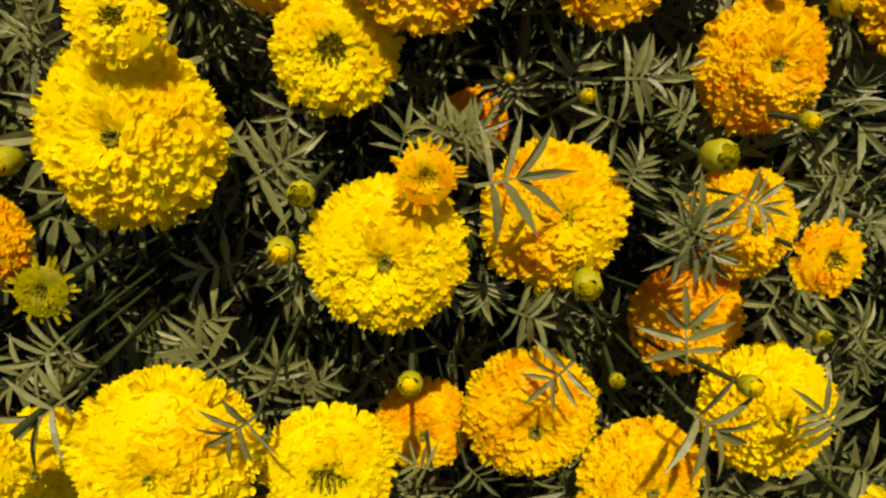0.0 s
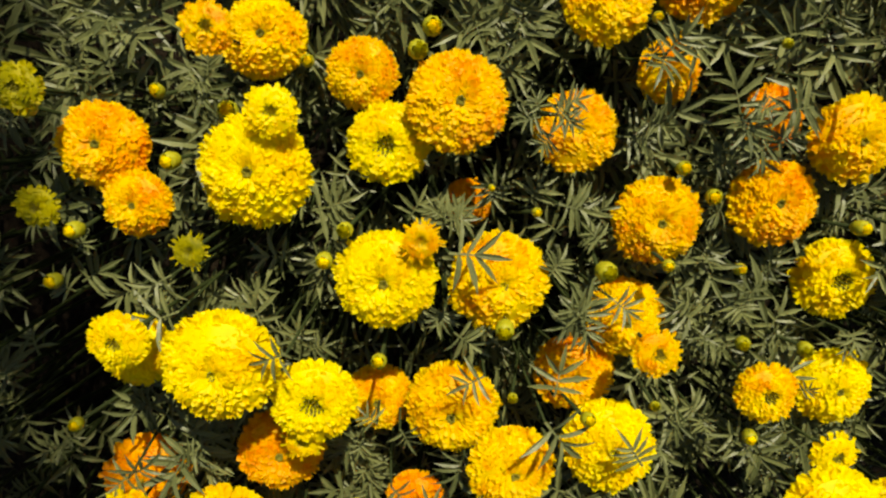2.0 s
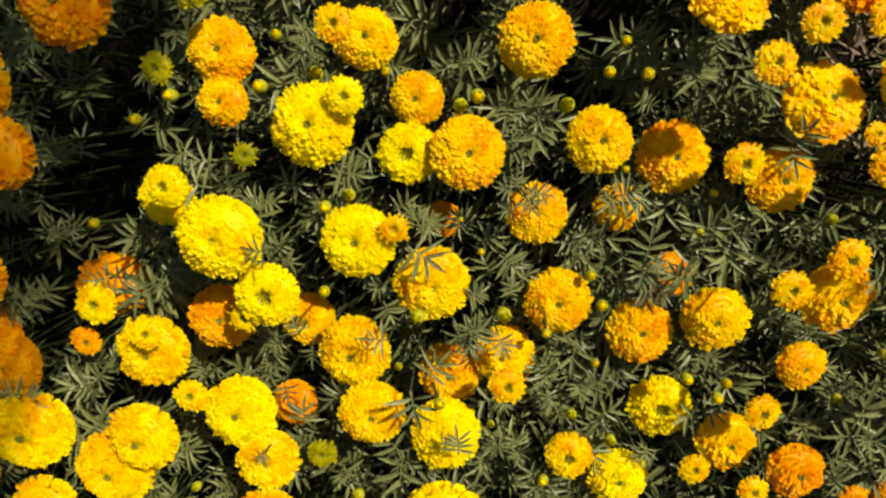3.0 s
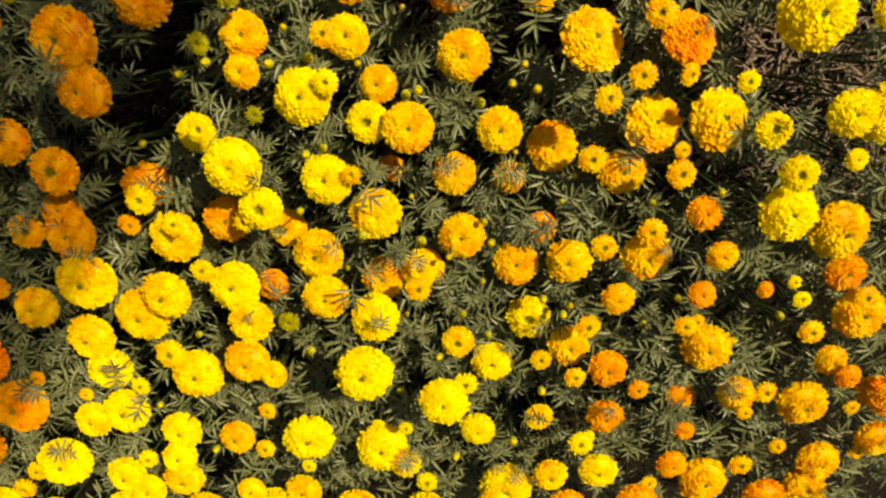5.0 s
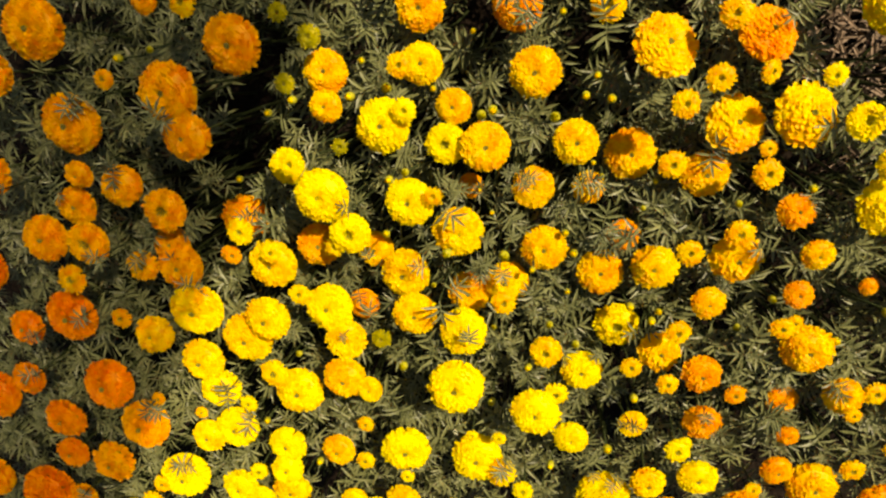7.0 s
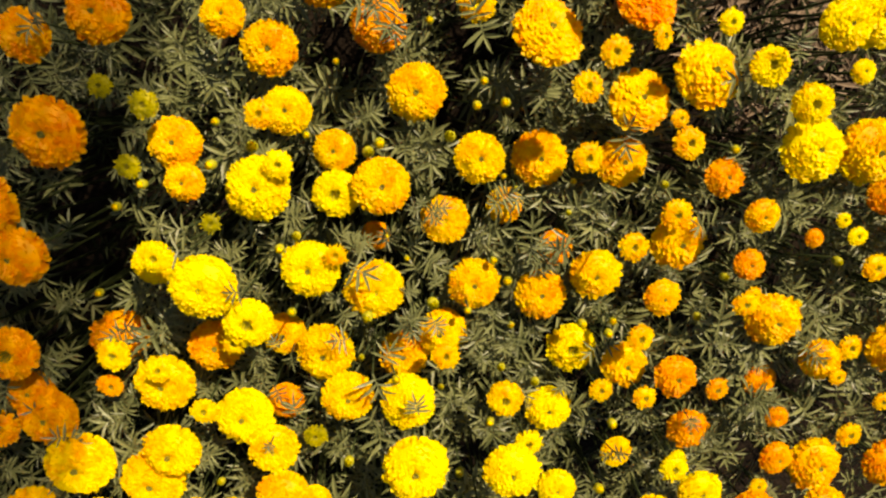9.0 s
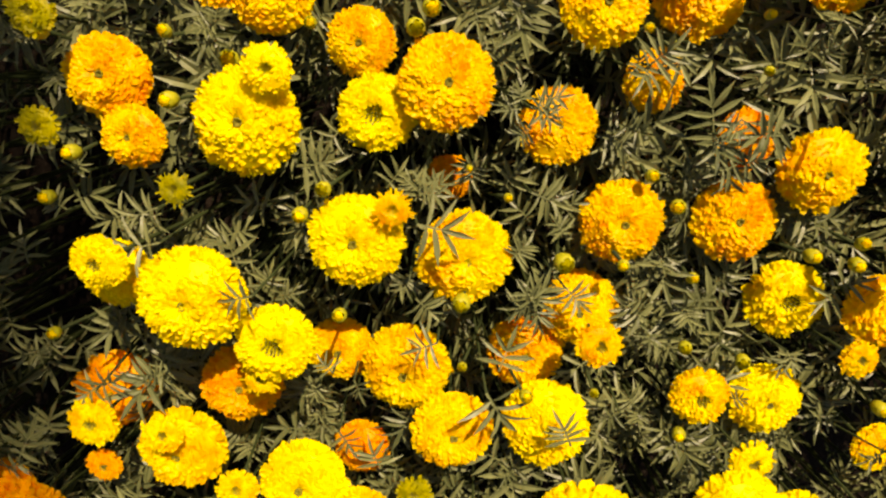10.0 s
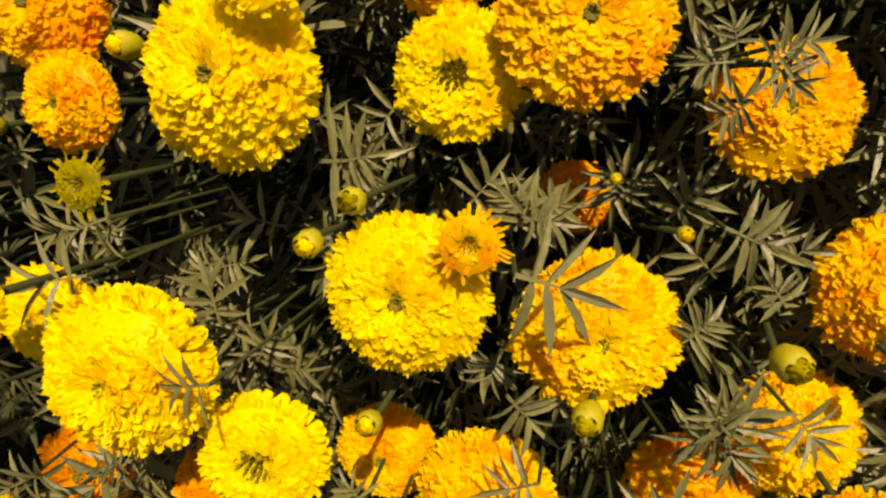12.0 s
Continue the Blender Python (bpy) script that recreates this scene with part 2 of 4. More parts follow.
def rim_mesh(rim, seed, width, length=0.22, narrow=1.2):
    r = random.Random(seed)
    verts, faces = [], []
    for m, k in rim:
        base = len(verts)
        verts += [m @ p for p in petal_points(r, length * k, width * narrow * k, 0.5, 0.3, r.uniform(-0.2, 0.2))]
        faces += [tuple(base + q for q in f) for f in PETAL_FACES]
    return mesh_of("rim_petals", verts, faces)


KINDS = {
    "full": [bloom_meshes(11 + k, 760, 0.50 + 0.05 * (k % 2), 0.04, 0.068) + (0.060,) for k in range(6)],
    "plain": [bloom_meshes(71 + k, 360, 0.46 + 0.03 * (k % 4), 0.05, 0.088) + (0.074,) for k in range(9)],
    "eyed": [bloom_meshes(31 + k, 420, 0.42, 0.27, 0.072) + (0.064,) for k in range(4)],
    "young": [bloom_meshes(51 + k, 130, 0.36, 0.24, 0.095) + (0.09,) for k in range(5)],
    "ragged": [bloom_meshes(61 + k, 110, 0.32, 0.34, 0.07) + (0.08,) for k in range(2)],
}
RIMS = {kind: [rim_mesh(p[1], 91 + k, p[3], *{"young": (0.25, 1.15), "ragged": (0.36, 0.75)}.get(kind, ())) for k, p in enumerate(protos)] for kind, protos in KINDS.items()}
ONE_PETAL = [mesh_of("petal", petal_points(random.Random(71 + k), 0.22, 0.077, 0.5, 0.3, 0.06 * (k - 2)), PETAL_FACES) for k in range(5)]


def calyx_mesh(seed, depth, mouth=0.42):
    """A ribbed green cup, wide at the top, ending in pointed teeth."""
    r = random.Random(seed)
    verts, faces, sides = [], [], 20
    profile = [(0.06, -depth), (0.20, -depth * 0.93), (0.30, -depth * 0.7), (0.36, -depth * 0.4), (0.40, -0.06), (mouth, 0.06)]
    for k, (rho, z) in enumerate(profile):
        for s in range(sides):
            t = 2 * math.pi * s / sides
            rib = 1 + (0.06 if s % 2 else -0.03) + r.uniform(-0.01, 0.01)
            verts.append(Vector((rho * rib * math.cos(t), rho * rib * math.sin(t), z + (0.10 if k == 5 and s % 2 else 0))))
    for k in range(len(profile) - 1):
        for s in range(sides):
            p = (s + 1) % sides
            faces.append((k * sides + s, k * sides + p, (k + 1) * sides + p, (k + 1) * sides + s))
    return mesh_of("calyx", verts, faces)


CALYX_MESH = calyx_mesh(5, 0.62)
flower_count = 0
HEADS = []


def flower(x, y, z, radius, hue, kind="full", tilt=(0.0, 0.0), near=False, sunk=False):
    """A marigold on its stem; z is the height of its top, tilt the sideways part of its upward axis; a sunk one lets leaves grow over it."""
    global flower_count
    flower_count += 1
    r = random.Random(1000 + flower_count)
    top = Vector((x, y, z))
    axis = Vector((tilt[0] + r.uniform(-0.10, 0.10), tilt[1] + r.uniform(-0.10, 0.10), 1)).normalized()
    height = {"full": 0.52, "eyed": 0.42, "young": 0.40, "ragged": 0.40}[kind]
    centre = top - axis * radius * height
    turn = axis.to_track_quat("Z", "Y").to_matrix().to_4x4() @ pose(0, 0, 0, 0, 0, r.uniform(0, 360))
    if not sunk:
        HEADS.append((centre.x, centre.y, centre.z, radius))
    foot = Vector((x + r.uniform(-0.025, 0.025), y + r.uniform(-0.025, 0.025), 0))
    root = new("marigold_flower")
    root.location = foot
    form = {"full": "double bloom", "eyed": "bloom with a green eye", "young": "small half-open bloom", "ragged": "small bloom with ragged narrow petals"}[kind]
    tagged(root, f"{HUE_WORDS[hue]} marigold {form} on a green stem", "flower", "marigolds in the bed")
    m = Matrix.Translation(centre - foot) @ turn @ Matrix.Diagonal((radius * 1.06 * r.uniform(0.97, 1.03), radius * 1.06 * r.uniform(0.97, 1.03), radius * r.uniform(0.85, 1.1), 1))
    if kind == "full" and not near and math.hypot(x, y) > 0.28 and radius < 0.039:
        kind = "plain"
    n = r.randrange(len(KINDS[kind]))
    mass, rim, core, width = KINDS[kind][n]
    head = put("bloom", mass, HUES[hue], root, m)
    if near:
        for k, (p, size) in enumerate(rim):
            put("petal", ONE_PETAL[k % 5], HUES[hue], head, p @ Matrix.Diagonal((size * 0.92, size * 0.82 * width / 0.064, size, 1)))
    else:
        put("rim_petals", RIMS[kind][n], HUES[hue], root, m)
    put("core", core, EYE_GREEN, root, m, "greenish core of unopened florets")
    put("calyx", CALYX_MESH, CALYX, root, m, "ribbed green calyx")
    under = centre - foot - axis * radius * 0.6
    path = bend(Vector((0, 0, -0.004)), under, (r.uniform(-0.02, 0.02), r.uniform(-0.02, 0.02)), 5)
    path[-2] = under - axis * 0.02 + (path[-2] - under) * 0.25
    slim = 0.6 if kind in ("young", "ragged") else 0.85
    v, f = tube(path, [slim * q for q in (0.0032, 0.0028, 0.0025, 0.0022, 0.0018, 0.0024)], 6)
    put("stem", mesh_of("stem", v, f), STEM, root)
    return root


def bud_tip_mesh(seed):
    r = random.Random(seed)
    verts, faces = [], []
    for i in range(26):
        s = math.sqrt((i + 0.5) / 26)
        turn = i * 2.39996
        m = pose(0.31 * s * math.cos(turn), 0.31 * s * math.sin(turn), 0.14, 0, 0, math.degrees(turn)) @ pose(0, 0, 0, 0, -(88 + 10 * s), 0)
        base = len(verts)
        verts += [m @ p for p in petal_points(r, 0.34 - 0.14 * s, 0.14, 0.3, 0.4, 0.14)]
        faces += [tuple(base + k for k in f) for f in PETAL_FACES]
    return mesh_of("petal_tip", verts, faces)


def bud_cup_mesh(seed):
    """A ribbed barrel that draws in at its mouth, its teeth folded over the petals."""
    r = random.Random(seed)
    verts, faces, sides = [], [], 20
    profile = [(0.07, -0.80), (0.24, -0.72), (0.37, -0.48), (0.42, -0.22), (0.41, 0.0), (0.38, 0.12), (0.34, 0.19)]
    for k, (rho, z) in enumerate(profile):
        for s in range(sides):
            t = 2 * math.pi * s / sides
            rib = 1 + (0.05 if s % 2 else -0.03) + r.uniform(-0.01, 0.01) - (0.30 if k == 6 and s % 4 == 1 else 0)
            verts.append(Vector((rho * rib * math.cos(t), rho * rib * math.sin(t), z + (0.06 if k == 6 and s % 4 == 1 else 0))))
    for k in range(len(profile) - 1):
        for s in range(sides):
            p = (s + 1) % sides
            faces.append((k * sides + s, k * sides + p, (k + 1) * sides + p, (k + 1) * sides + s))
    return mesh_of("calyx", verts, faces)


BUD_TIP, BUD_CUP = bud_tip_mesh(3), bud_cup_mesh(9)


def bud(x, y, z, radius, hue=None, tilt=(0.0, 0.0)):
    """A bud in its cup on a slender stalk; radius is that of the swollen cup."""
    global flower_count
    flower_count += 1
    r = random.Random(1000 + flower_count)
    axis = Vector((tilt[0] + r.uniform(-0.25, 0.25), tilt[1] + r.uniform(-0.25, 0.25), 1)).normalized()
    size = radius / 0.42
    foot = Vector((x + r.uniform(-0.025, 0.025), y + r.uniform(-0.025, 0.025), 0))
    root = new("marigold_bud")
    root.location = foot
    tagged(root, "green marigold bud showing yellow petal tips on a thin stalk", "bud", "marigold buds")
    centre = Vector((x, y, z)) - axis * size * 0.35
    turn = axis.to_track_quat("Z", "Y").to_matrix().to_4x4() @ pose(0, 0, 0, 0, 0, r.uniform(0, 360))
    m = Matrix.Translation(centre - foot) @ turn @ Matrix.Scale(size, 4)
    put("calyx", BUD_CUP, CALYX, root, m)
    put("petal_tip", BUD_TIP, HUES[hue or r.choice(("lime", "yellow"))], root, m, "yellow petal tips")
    under = centre - foot - axis * size * 0.93
    path = bend(Vector((0, 0, -0.004)), under, (r.uniform(-0.03, 0.03), r.uniform(-0.03, 0.03)), 5)
    v, f = tube(path, [0.0024, 0.002, 0.0017, 0.0014, 0.0011, 0.0015], 5)
    put("stem", mesh_of("stem", v, f), STEM, root)
    return root


# ---- leaves ----
LEAFLET_STEPS = 5


def leaflet(r, length, width, droop, fine=True):
    """A keeled lance-shaped leaflet along x with a toothed edge."""
    steps = LEAFLET_STEPS if fine else 3
    verts, faces = [], []
    side = r.uniform(-0.12, 0.12)
    for k in range(steps + 1):
        u = k / steps
        w = width * (math.sin(math.pi * min(u * 0.96 + 0.04, 1)) ** 0.75) * (1.15 - 0.4 * u)
        tooth = 1 + (0.16 if k % 2 else -0.06) * (1 if fine else 0)
        x, z, y = length * u, -droop * length * u * u, side * length * u * u
        if k == steps:
            w = width * 0.03
        for v in (-1, 0, 1):
            verts.append(Vector((x - 0.10 * width * abs(v), y + v * w * tooth, z + 0.75 * w * abs(v))))
    for k in range(steps):
        for j in range(2):
            a = k * 3 + j
            faces.append((a, a + 3, a + 4, a + 1))
    return verts, faces


def leaf_pieces(r, length, pairs, fine=True):
    """A pinnate leaf along x: the rib, and each leaflet with its pose on the rib."""
    arch, reach = r.uniform(0.1, 0.4), r.uniform(0.6, 0.85) * length
    rib = [Vector((reach * u, 0, reach * (0.25 * u - arch * u * u))) for u in (0, 0.25, 0.5, 0.75, 1)]
    pieces = []
    for k in range(pairs):
        u = 0.38 + 0.60 * k / (pairs - 1)
        at = Vector((reach * u, 0, reach * (0.25 * u - arch * u * u)))
        size = length * (0.78 + 0.24 * math.sin(math.pi * (0.05 + 0.75 * u))) * r.uniform(0.88, 1.12)
        for s in (-1, 1):
            blade = leaflet(r, size, size * r.uniform(0.076, 0.094), r.uniform(-0.05, 0.4), fine)
            spread = 128 - 88 * u + r.uniform(-9, 9)
            pieces.append((blade, Matrix.Translation(at) @ pose(0, 0, 0, 0, 0, s * spread) @ pose(0, 0, 0, s * r.uniform(-12, 38), -r.uniform(-10, 30), 0)))
    blade = leaflet(r, length * 1.0, length * 0.078, r.uniform(0.0, 0.3), fine)
    pieces.append((blade, Matrix.Translation(rib[-1]) @ pose(0, 0, 0, 0, -r.uniform(-10, 10), r.uniform(-8, 8))))
    return tube(rib, [0.0013, 0.0011, 0.0010, 0.0008, 0.0005], 4 if fine else 3), pieces


def leaf_geometry(rib, pieces):
    """Rib and leaflets in one."""
    verts, faces = list(rib[0]), list(rib[1])
    for (v, f), m in pieces:
        base = len(verts)
        verts += [m @ p for p in v]
        faces += [tuple(base + k for k in g) for g in f]
    return verts, faces


LEAF_BANK = [leaf_pieces(random.Random(200 + k), 0.0245 + 0.0025 * (k % 3), 3 + k % 2) for k in range(9)]
LEAF_SHAPES = [leaf_geometry(*bank) for bank in LEAF_BANK]
LEAVES = [mesh_of("leaf", *shape, smooth=False) for shape in LEAF_SHAPES]
LEAF_SPAN = [max(p.x for p in shape[0]) for shape in LEAF_SHAPES]
LEAF_RIBS = [mesh_of("leaf", *rib, smooth=False) for rib, _ in LEAF_BANK]
LEAFLETS = [[(mesh_of("leaflet", *blade, smooth=False), m) for blade, m in pieces] for _, pieces in LEAF_BANK]


def put_leaf(k, root, m, split):
    """A leaf on its shoot; close to the path its leaflets are pieces of their own."""
    if not split:
        return put("leaf", LEAVES[k], LEAF, root, m)
    rib = put("leaf", LEAF_RIBS[k], LEAF, root, m)
    for blade, place in LEAFLETS[k]:
        put("leaflet", blade, LEAF, rib, place)
    return rib


def shoot_prototype(k):
    """A leafy shoot of unit size whose tip lies at its own height: stem, and leaves in crossed pairs."""
    r = random.Random(300 + k)
    places = []
    for tier in range(4):
        depth, tip_up = ((0.0, 48), (0.009, 22), (0.024, 8), (0.060, -2))[tier]
        scale = (0.50, 0.88, 1.05, 1.05)[tier]
        for q in range(2 if tier != 2 else 1):
            yaw = tier * 63 + q * 180 + r.uniform(-20, 20)
            places.append((tier, depth, scale * r.uniform(0.85, 1.15), pose(0, 0, 0, 0, 0, yaw) @ pose(0, 0, 0, r.uniform(-15, 15), -(tip_up + r.uniform(-14, 14)), 0), r.randrange(9)))
    return places


SHOOT_KINDS = [shoot_prototype(k) for k in range(10)]
shoot_count = 0


GAPS = ((0.323, 0.517, 0.053), (-0.241, -0.151, 0.051), (-0.221, -0.246, 0.039), (-0.215, -0.229, 0.038), (-0.206, -0.198, 0.037), (-0.272, -0.094, 0.036), (-0.241, -0.189, 0.031), (-0.272, -0.133, 0.030), (0.329, 0.459, 0.029), (0.429, 0.467, 0.029), (-0.092, -0.070, 0.028), (0.289, 0.467, 0.028), (0.363, 0.340, 0.028), (0.024, 0.254, 0.028), (-0.054, 0.022, 0.023), (-0.117, 0.154, 0.021), (0.207, 0.451, 0.021), (-0.068, 0.140, 0.019), (0.056, 0.176, 0.018), (-0.071, 0.121, 0.017), (0.320, 0.263, 0.017), (0.264, 0.220, 0.016), (0.054, 0.028, 0.015), (0.086, 0.025, 0.014), (0.014, 0.006, 0.012), (-0.000, -0.011, 0.012), (-0.008, -0.119, 0.011), (0.105, 0.017, 0.011), (-0.025, -0.015, 0.010), (0.131, 0.031, 0.010), (0.231, -0.039, 0.010), (0.101, -0.120, 0.008))


def covers_head(p, margin=0.97):
    """True if a leaf point lies over a flower head or in an open gap of the bed."""
    if p.z > 0.25 and any(math.hypot(p.x - gx, p.y - gy) < gr for gx, gy, gr in GAPS):
        return True
    return any(math.hypot(p.x - hx, p.y - hy) < hr * margin and p.z > hz - 0.3 * hr for hx, hy, hz, hr in HEADS)


SHOOT_TIPS = []


def shoot_form(x, y, z, size, tiers, turn, over):
    """The foot and stem of a shoot, and its leaves (which one, and its pose) clear of the heads unless it hangs over one."""
    global shoot_count
    shoot_count += 1
    r = random.Random(5000 + shoot_count)
    SHOOT_TIPS.append((x, y))
    foot = Vector((x + r.uniform(-0.04, 0.04), y + r.uniform(-0.04, 0.04), 0))
    tip = Vector((x, y, z)) - foot
    path = bend(Vector((0, 0, -0.004)), tip, (r.uniform(-0.015, 0.015), r.uniform(-0.015, 0.015)), 5)
    spin = pose(0, 0, 0, 0, 0, r.uniform(0, 360) if turn is None else turn)
    lean = pose(0, 0, 0, r.uniform(-10, 10), r.uniform(-10, 10), 0)
    leaves = []
    for tier, depth, scale, m, k in SHOOT_KINDS[r.randrange(10)]:
        if tier not in tiers:
            continue
        down = min(depth * size / max(tip.z, 0.05), 0.39)
        at = path[-1].lerp(path[-2], min(down * 5, 1)) if down < 0.2 else path[-2].lerp(path[-3], min(down * 5 - 1, 1))
        for attempt in range(6):
            way = Matrix.Translation(at) @ spin @ pose(0, 0, 0, 0, 0, 35 * attempt) @ lean @ m @ pose(0, 0, 0, 0, 12 * attempt, 0) @ Matrix.Scale(scale * size, 4)
            probes = [foot + way @ Vector(q) for q in ((0.018, 0, 0.003), (0.030, 0, 0.003), (0.041, 0, 0.002), (0.008, 0.021, 0.003), (0.008, -0.021, 0.003), (0.027, 0.019, 0.003), (0.027, -0.019, 0.003))]
            if over or not any(covers_head(q) for q in probes):
                leaves.append((k, way))
                break
    return foot, tube(path, [0.0028, 0.0025, 0.0022, 0.0018, 0.0014, 0.0009], 5), leaves


def shoot(x, y, z, size=1.0, tiers=(0, 1, 2, 3), turn=None, over=False):
    """A leafy marigold shoot; z is the height of its growing tip."""
    foot, stem, leaves = shoot_form(x, y, z, size, tiers, turn, over)
    root = new("marigold_shoot")
    root.location = foot
    tagged(root, "grey-green marigold shoot with toothed feathery leaves", "leafy shoot", "marigold shoots")
    put("stem", mesh_of("stem", *stem), STEM, root)
    for k, way in leaves:
        put_leaf(k, root, way, math.hypot(x - 0.02, y) < 0.115)
    return root


def leaf_spray(x, y, z, tx, ty, tz):
    """A side shoot that ends in one spread leaf, from its root at x, y, z to its tip."""
    global shoot_count
    shoot_count += 1
    r = random.Random(7000 + shoot_count)
    base, way = Vector((x, y, z)), Vector((tx - x, ty - y, tz - z))
    SHOOT_TIPS.append((x + 0.5 * way.x, y + 0.5 * way.y))
    foot = Vector((x - 0.5 * way.x + r.uniform(-0.02, 0.02), y - 0.5 * way.y + r.uniform(-0.02, 0.02), 0))
    root = new("marigold_shoot")
    root.location = foot
    tagged(root, "grey-green marigold side shoot ending in a toothed spread leaf", "leafy shoot", "marigold shoots")
    path = bend(Vector((0, 0, -0.004)), base - foot, (-0.25 * way.x, -0.25 * way.y), 6)
    v, f = tube(path, [0.0026, 0.0023, 0.002, 0.0017, 0.0014, 0.0011, 0.0009], 5)
    put("stem", mesh_of("stem", v, f), STEM, root)
    k = r.randrange(9)
    turn = way.to_track_quat("X", "Z").to_matrix().to_4x4()
    put_leaf(k, root, Matrix.Translation(base - foot) @ turn @ pose(0, 0, 0, r.uniform(-14, 14), 0, 0) @ Matrix.Scale(way.length / LEAF_SPAN[k], 4), math.hypot(x - 0.02, y) < 0.15)
    return root


def undergrowth(name, label, count, heights, seed, keep, mat, leaves=1, rise=(-15, 45)):
    """The undergrowth nobody could count: single leaves on all levels, joined."""
    r = random.Random(seed)
    bank = []
    for k in range(8):
        v, f = leaf_geometry(*leaf_pieces(random.Random(400 + k), 0.026, 3, False))
        bank.append((np.array([tuple(p) for p in v]), f))
    all_v, all_f, base, made, tries = [], [], 0, 0, 0
    while made < count and tries < 40 * count:
        tries += 1
        x, y = in_bed(r)
        z = heights[0] + (heights[1] - heights[0]) * r.random() ** 0.8
        if not keep(x, y, z):
            continue
        made += 1
        for q in range(leaves):
            v, f = bank[r.randrange(8)]
            yaw = 360 * q / leaves + r.uniform(-30, 30)
            m = np.array(pose(x, y, z - 0.012 * (q % 3), 0, 0, yaw) @ pose(0, 0, 0, r.uniform(-20, 20), -r.uniform(*rise), 0) @ Matrix.Scale(r.uniform(0.75, 1.15), 4))
            all_v.append(v @ m[:3, :3].T + m[:3, 3])
            all_f += [tuple(base + k for k in g) for g in f]
            base += len(v)
    me = bpy.data.meshes.new(name)
    me.from_pydata(np.concatenate(all_v).tolist(), [], all_f)
    me.update()
    ob = new(name, me)
    me.materials.append(mat)
    return tagged(ob, label, "foliage", kind="stuff")


# ---- ground ----
ground_v, ground_f, cells = [], [], 60


def ground_at(k):
    """Grid lines that lie close together in the bed and far apart towards the horizon."""
    u = 2 * k / cells - 1
    return 1.6 * u + math.copysign(1500 * abs(u) ** 9, u)


for gy in range(cells + 1):
    for gx in range(cells + 1):
        px_, py_ = ground_at(gx), ground_at(gy)
        rough = 0.02 * noise.noise(Vector((px_ * 5, py_ * 5, 0))) if max(abs(px_), abs(py_)) < 3 else 0
        ground_v.append((px_, py_, rough - 0.012))
for gy in range(cells):
    for gx in range(cells):
        a = gy * (cells + 1) + gx
        ground_f.append((a, a + 1, a + cells + 2, a + cells + 1))
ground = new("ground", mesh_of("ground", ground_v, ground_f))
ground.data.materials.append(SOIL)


def shade_screen(right, y, canes, pitch, height, lean):
    """Added out of view only to shade one side of the bed: see-through, slanting canes tied to three rails."""
    r = random.Random(77)
    root = new("shade_screen")
    root.location = (right, y, 0)
    tagged(root, "unseen screen of slanting pale brown canes, added to shade one side of the bed", "screen")
    for k in range(canes):
        x = -pitch * k
        path = [Vector((x + lean * height * q / 8 + r.uniform(-0.001, 0.001), r.uniform(-0.002, 0.002), height * q / 8 - (0.03 if q == 0 else 0))) for q in range(9)]
        v, f = tube(path, [0.0062 + (0.0006 if q % 2 else 0) for q in range(9)], 8)
        put("cane", mesh_of("cane", v, f), CANE, root)
    for z in (0.4, height / 2, height - 0.3):
        v, f = tube([Vector((0.03 + lean * z, 0.012, z)), Vector((-pitch * canes - 0.03 + lean * z, 0.012, z))], [0.008, 0.008], 8)
        put("rail", mesh_of("rail", v, f), CANE, root)


# Invented shade caster out of view; its gaps let part of the sun through.
shade_screen(-1.016, 2.0, 43, 0.0205, 4.2, 0.268)
tagged(ground, "dark brown crumbly garden soil under the marigolds", "soil", kind="structure")

# ---- flowers ----
flower(-0.2776, -0.0635, 0.535, 0.0348, "orange", "full")
flower(-0.3029, -0.1658, 0.535, 0.0370, "orange", "full")
flower(-0.2519, -0.1926, 0.532, 0.0317, "orange", "full")
flower(-0.3983, -0.2457, 0.460, 0.0136, "orange", "young")
flower(-0.1879, -0.0195, 0.469, 0.0274, "amber", "full")
flower(-0.1575, -0.0505, 0.478, 0.0215, "amber", "full")
flower(-0.1203, 0.0630, 0.518, 0.0147, "amber", "young")
flower(-0.1090, 0.0707, 0.446, 0.0281, "gold", "full", (0, 0), True)
flower(-0.0886, -0.0096, 0.501, 0.0339, "yellow", "full", (0, 0), True)
flower(-0.0804, 0.0284, 0.512, 0.0154, "yellow", "young")
flower(-0.0421, 0.0616, 0.452, 0.0238, "amber", "full", (0, 0), True)
flower(-0.0158, 0.0224, 0.460, 0.0273, "yellow", "eyed", (0, 0), True)
flower(0.0230, 0.0612, 0.480, 0.0320, "amber", "full", (0, 0), True)
flower(-0.1562, 0.1168, 0.449, 0.0295, "amber", "full")
flower(-0.0728, 0.2029, 0.460, 0.0298, "orange", "full")
flower(-0.0008, 0.1655, 0.470, 0.0318, "amber", "full", (0, 0), True)
flower(0.0025, 0.2776, 0.472, 0.0203, "gold", "eyed")
flower(0.0793, 0.3006, 0.496, 0.0378, "amber", "full", (-0.05, 0.4))
flower(0.0989, 0.3581, 0.530, 0.0170, "amber", "young")
flower(0.1547, 0.3951, 0.457, 0.0349, "orange", "full", (-0.11, 0.56))
flower(0.1418, 0.3064, 0.527, 0.0157, "amber", "young")
flower(0.1363, 0.2638, 0.532, 0.0158, "amber", "young")
flower(0.1844, 0.3555, 0.493, 0.0135, "amber", "young", (0.45, 0.29))
flower(0.2137, 0.3860, 0.548, 0.0126, "yellow", "young")
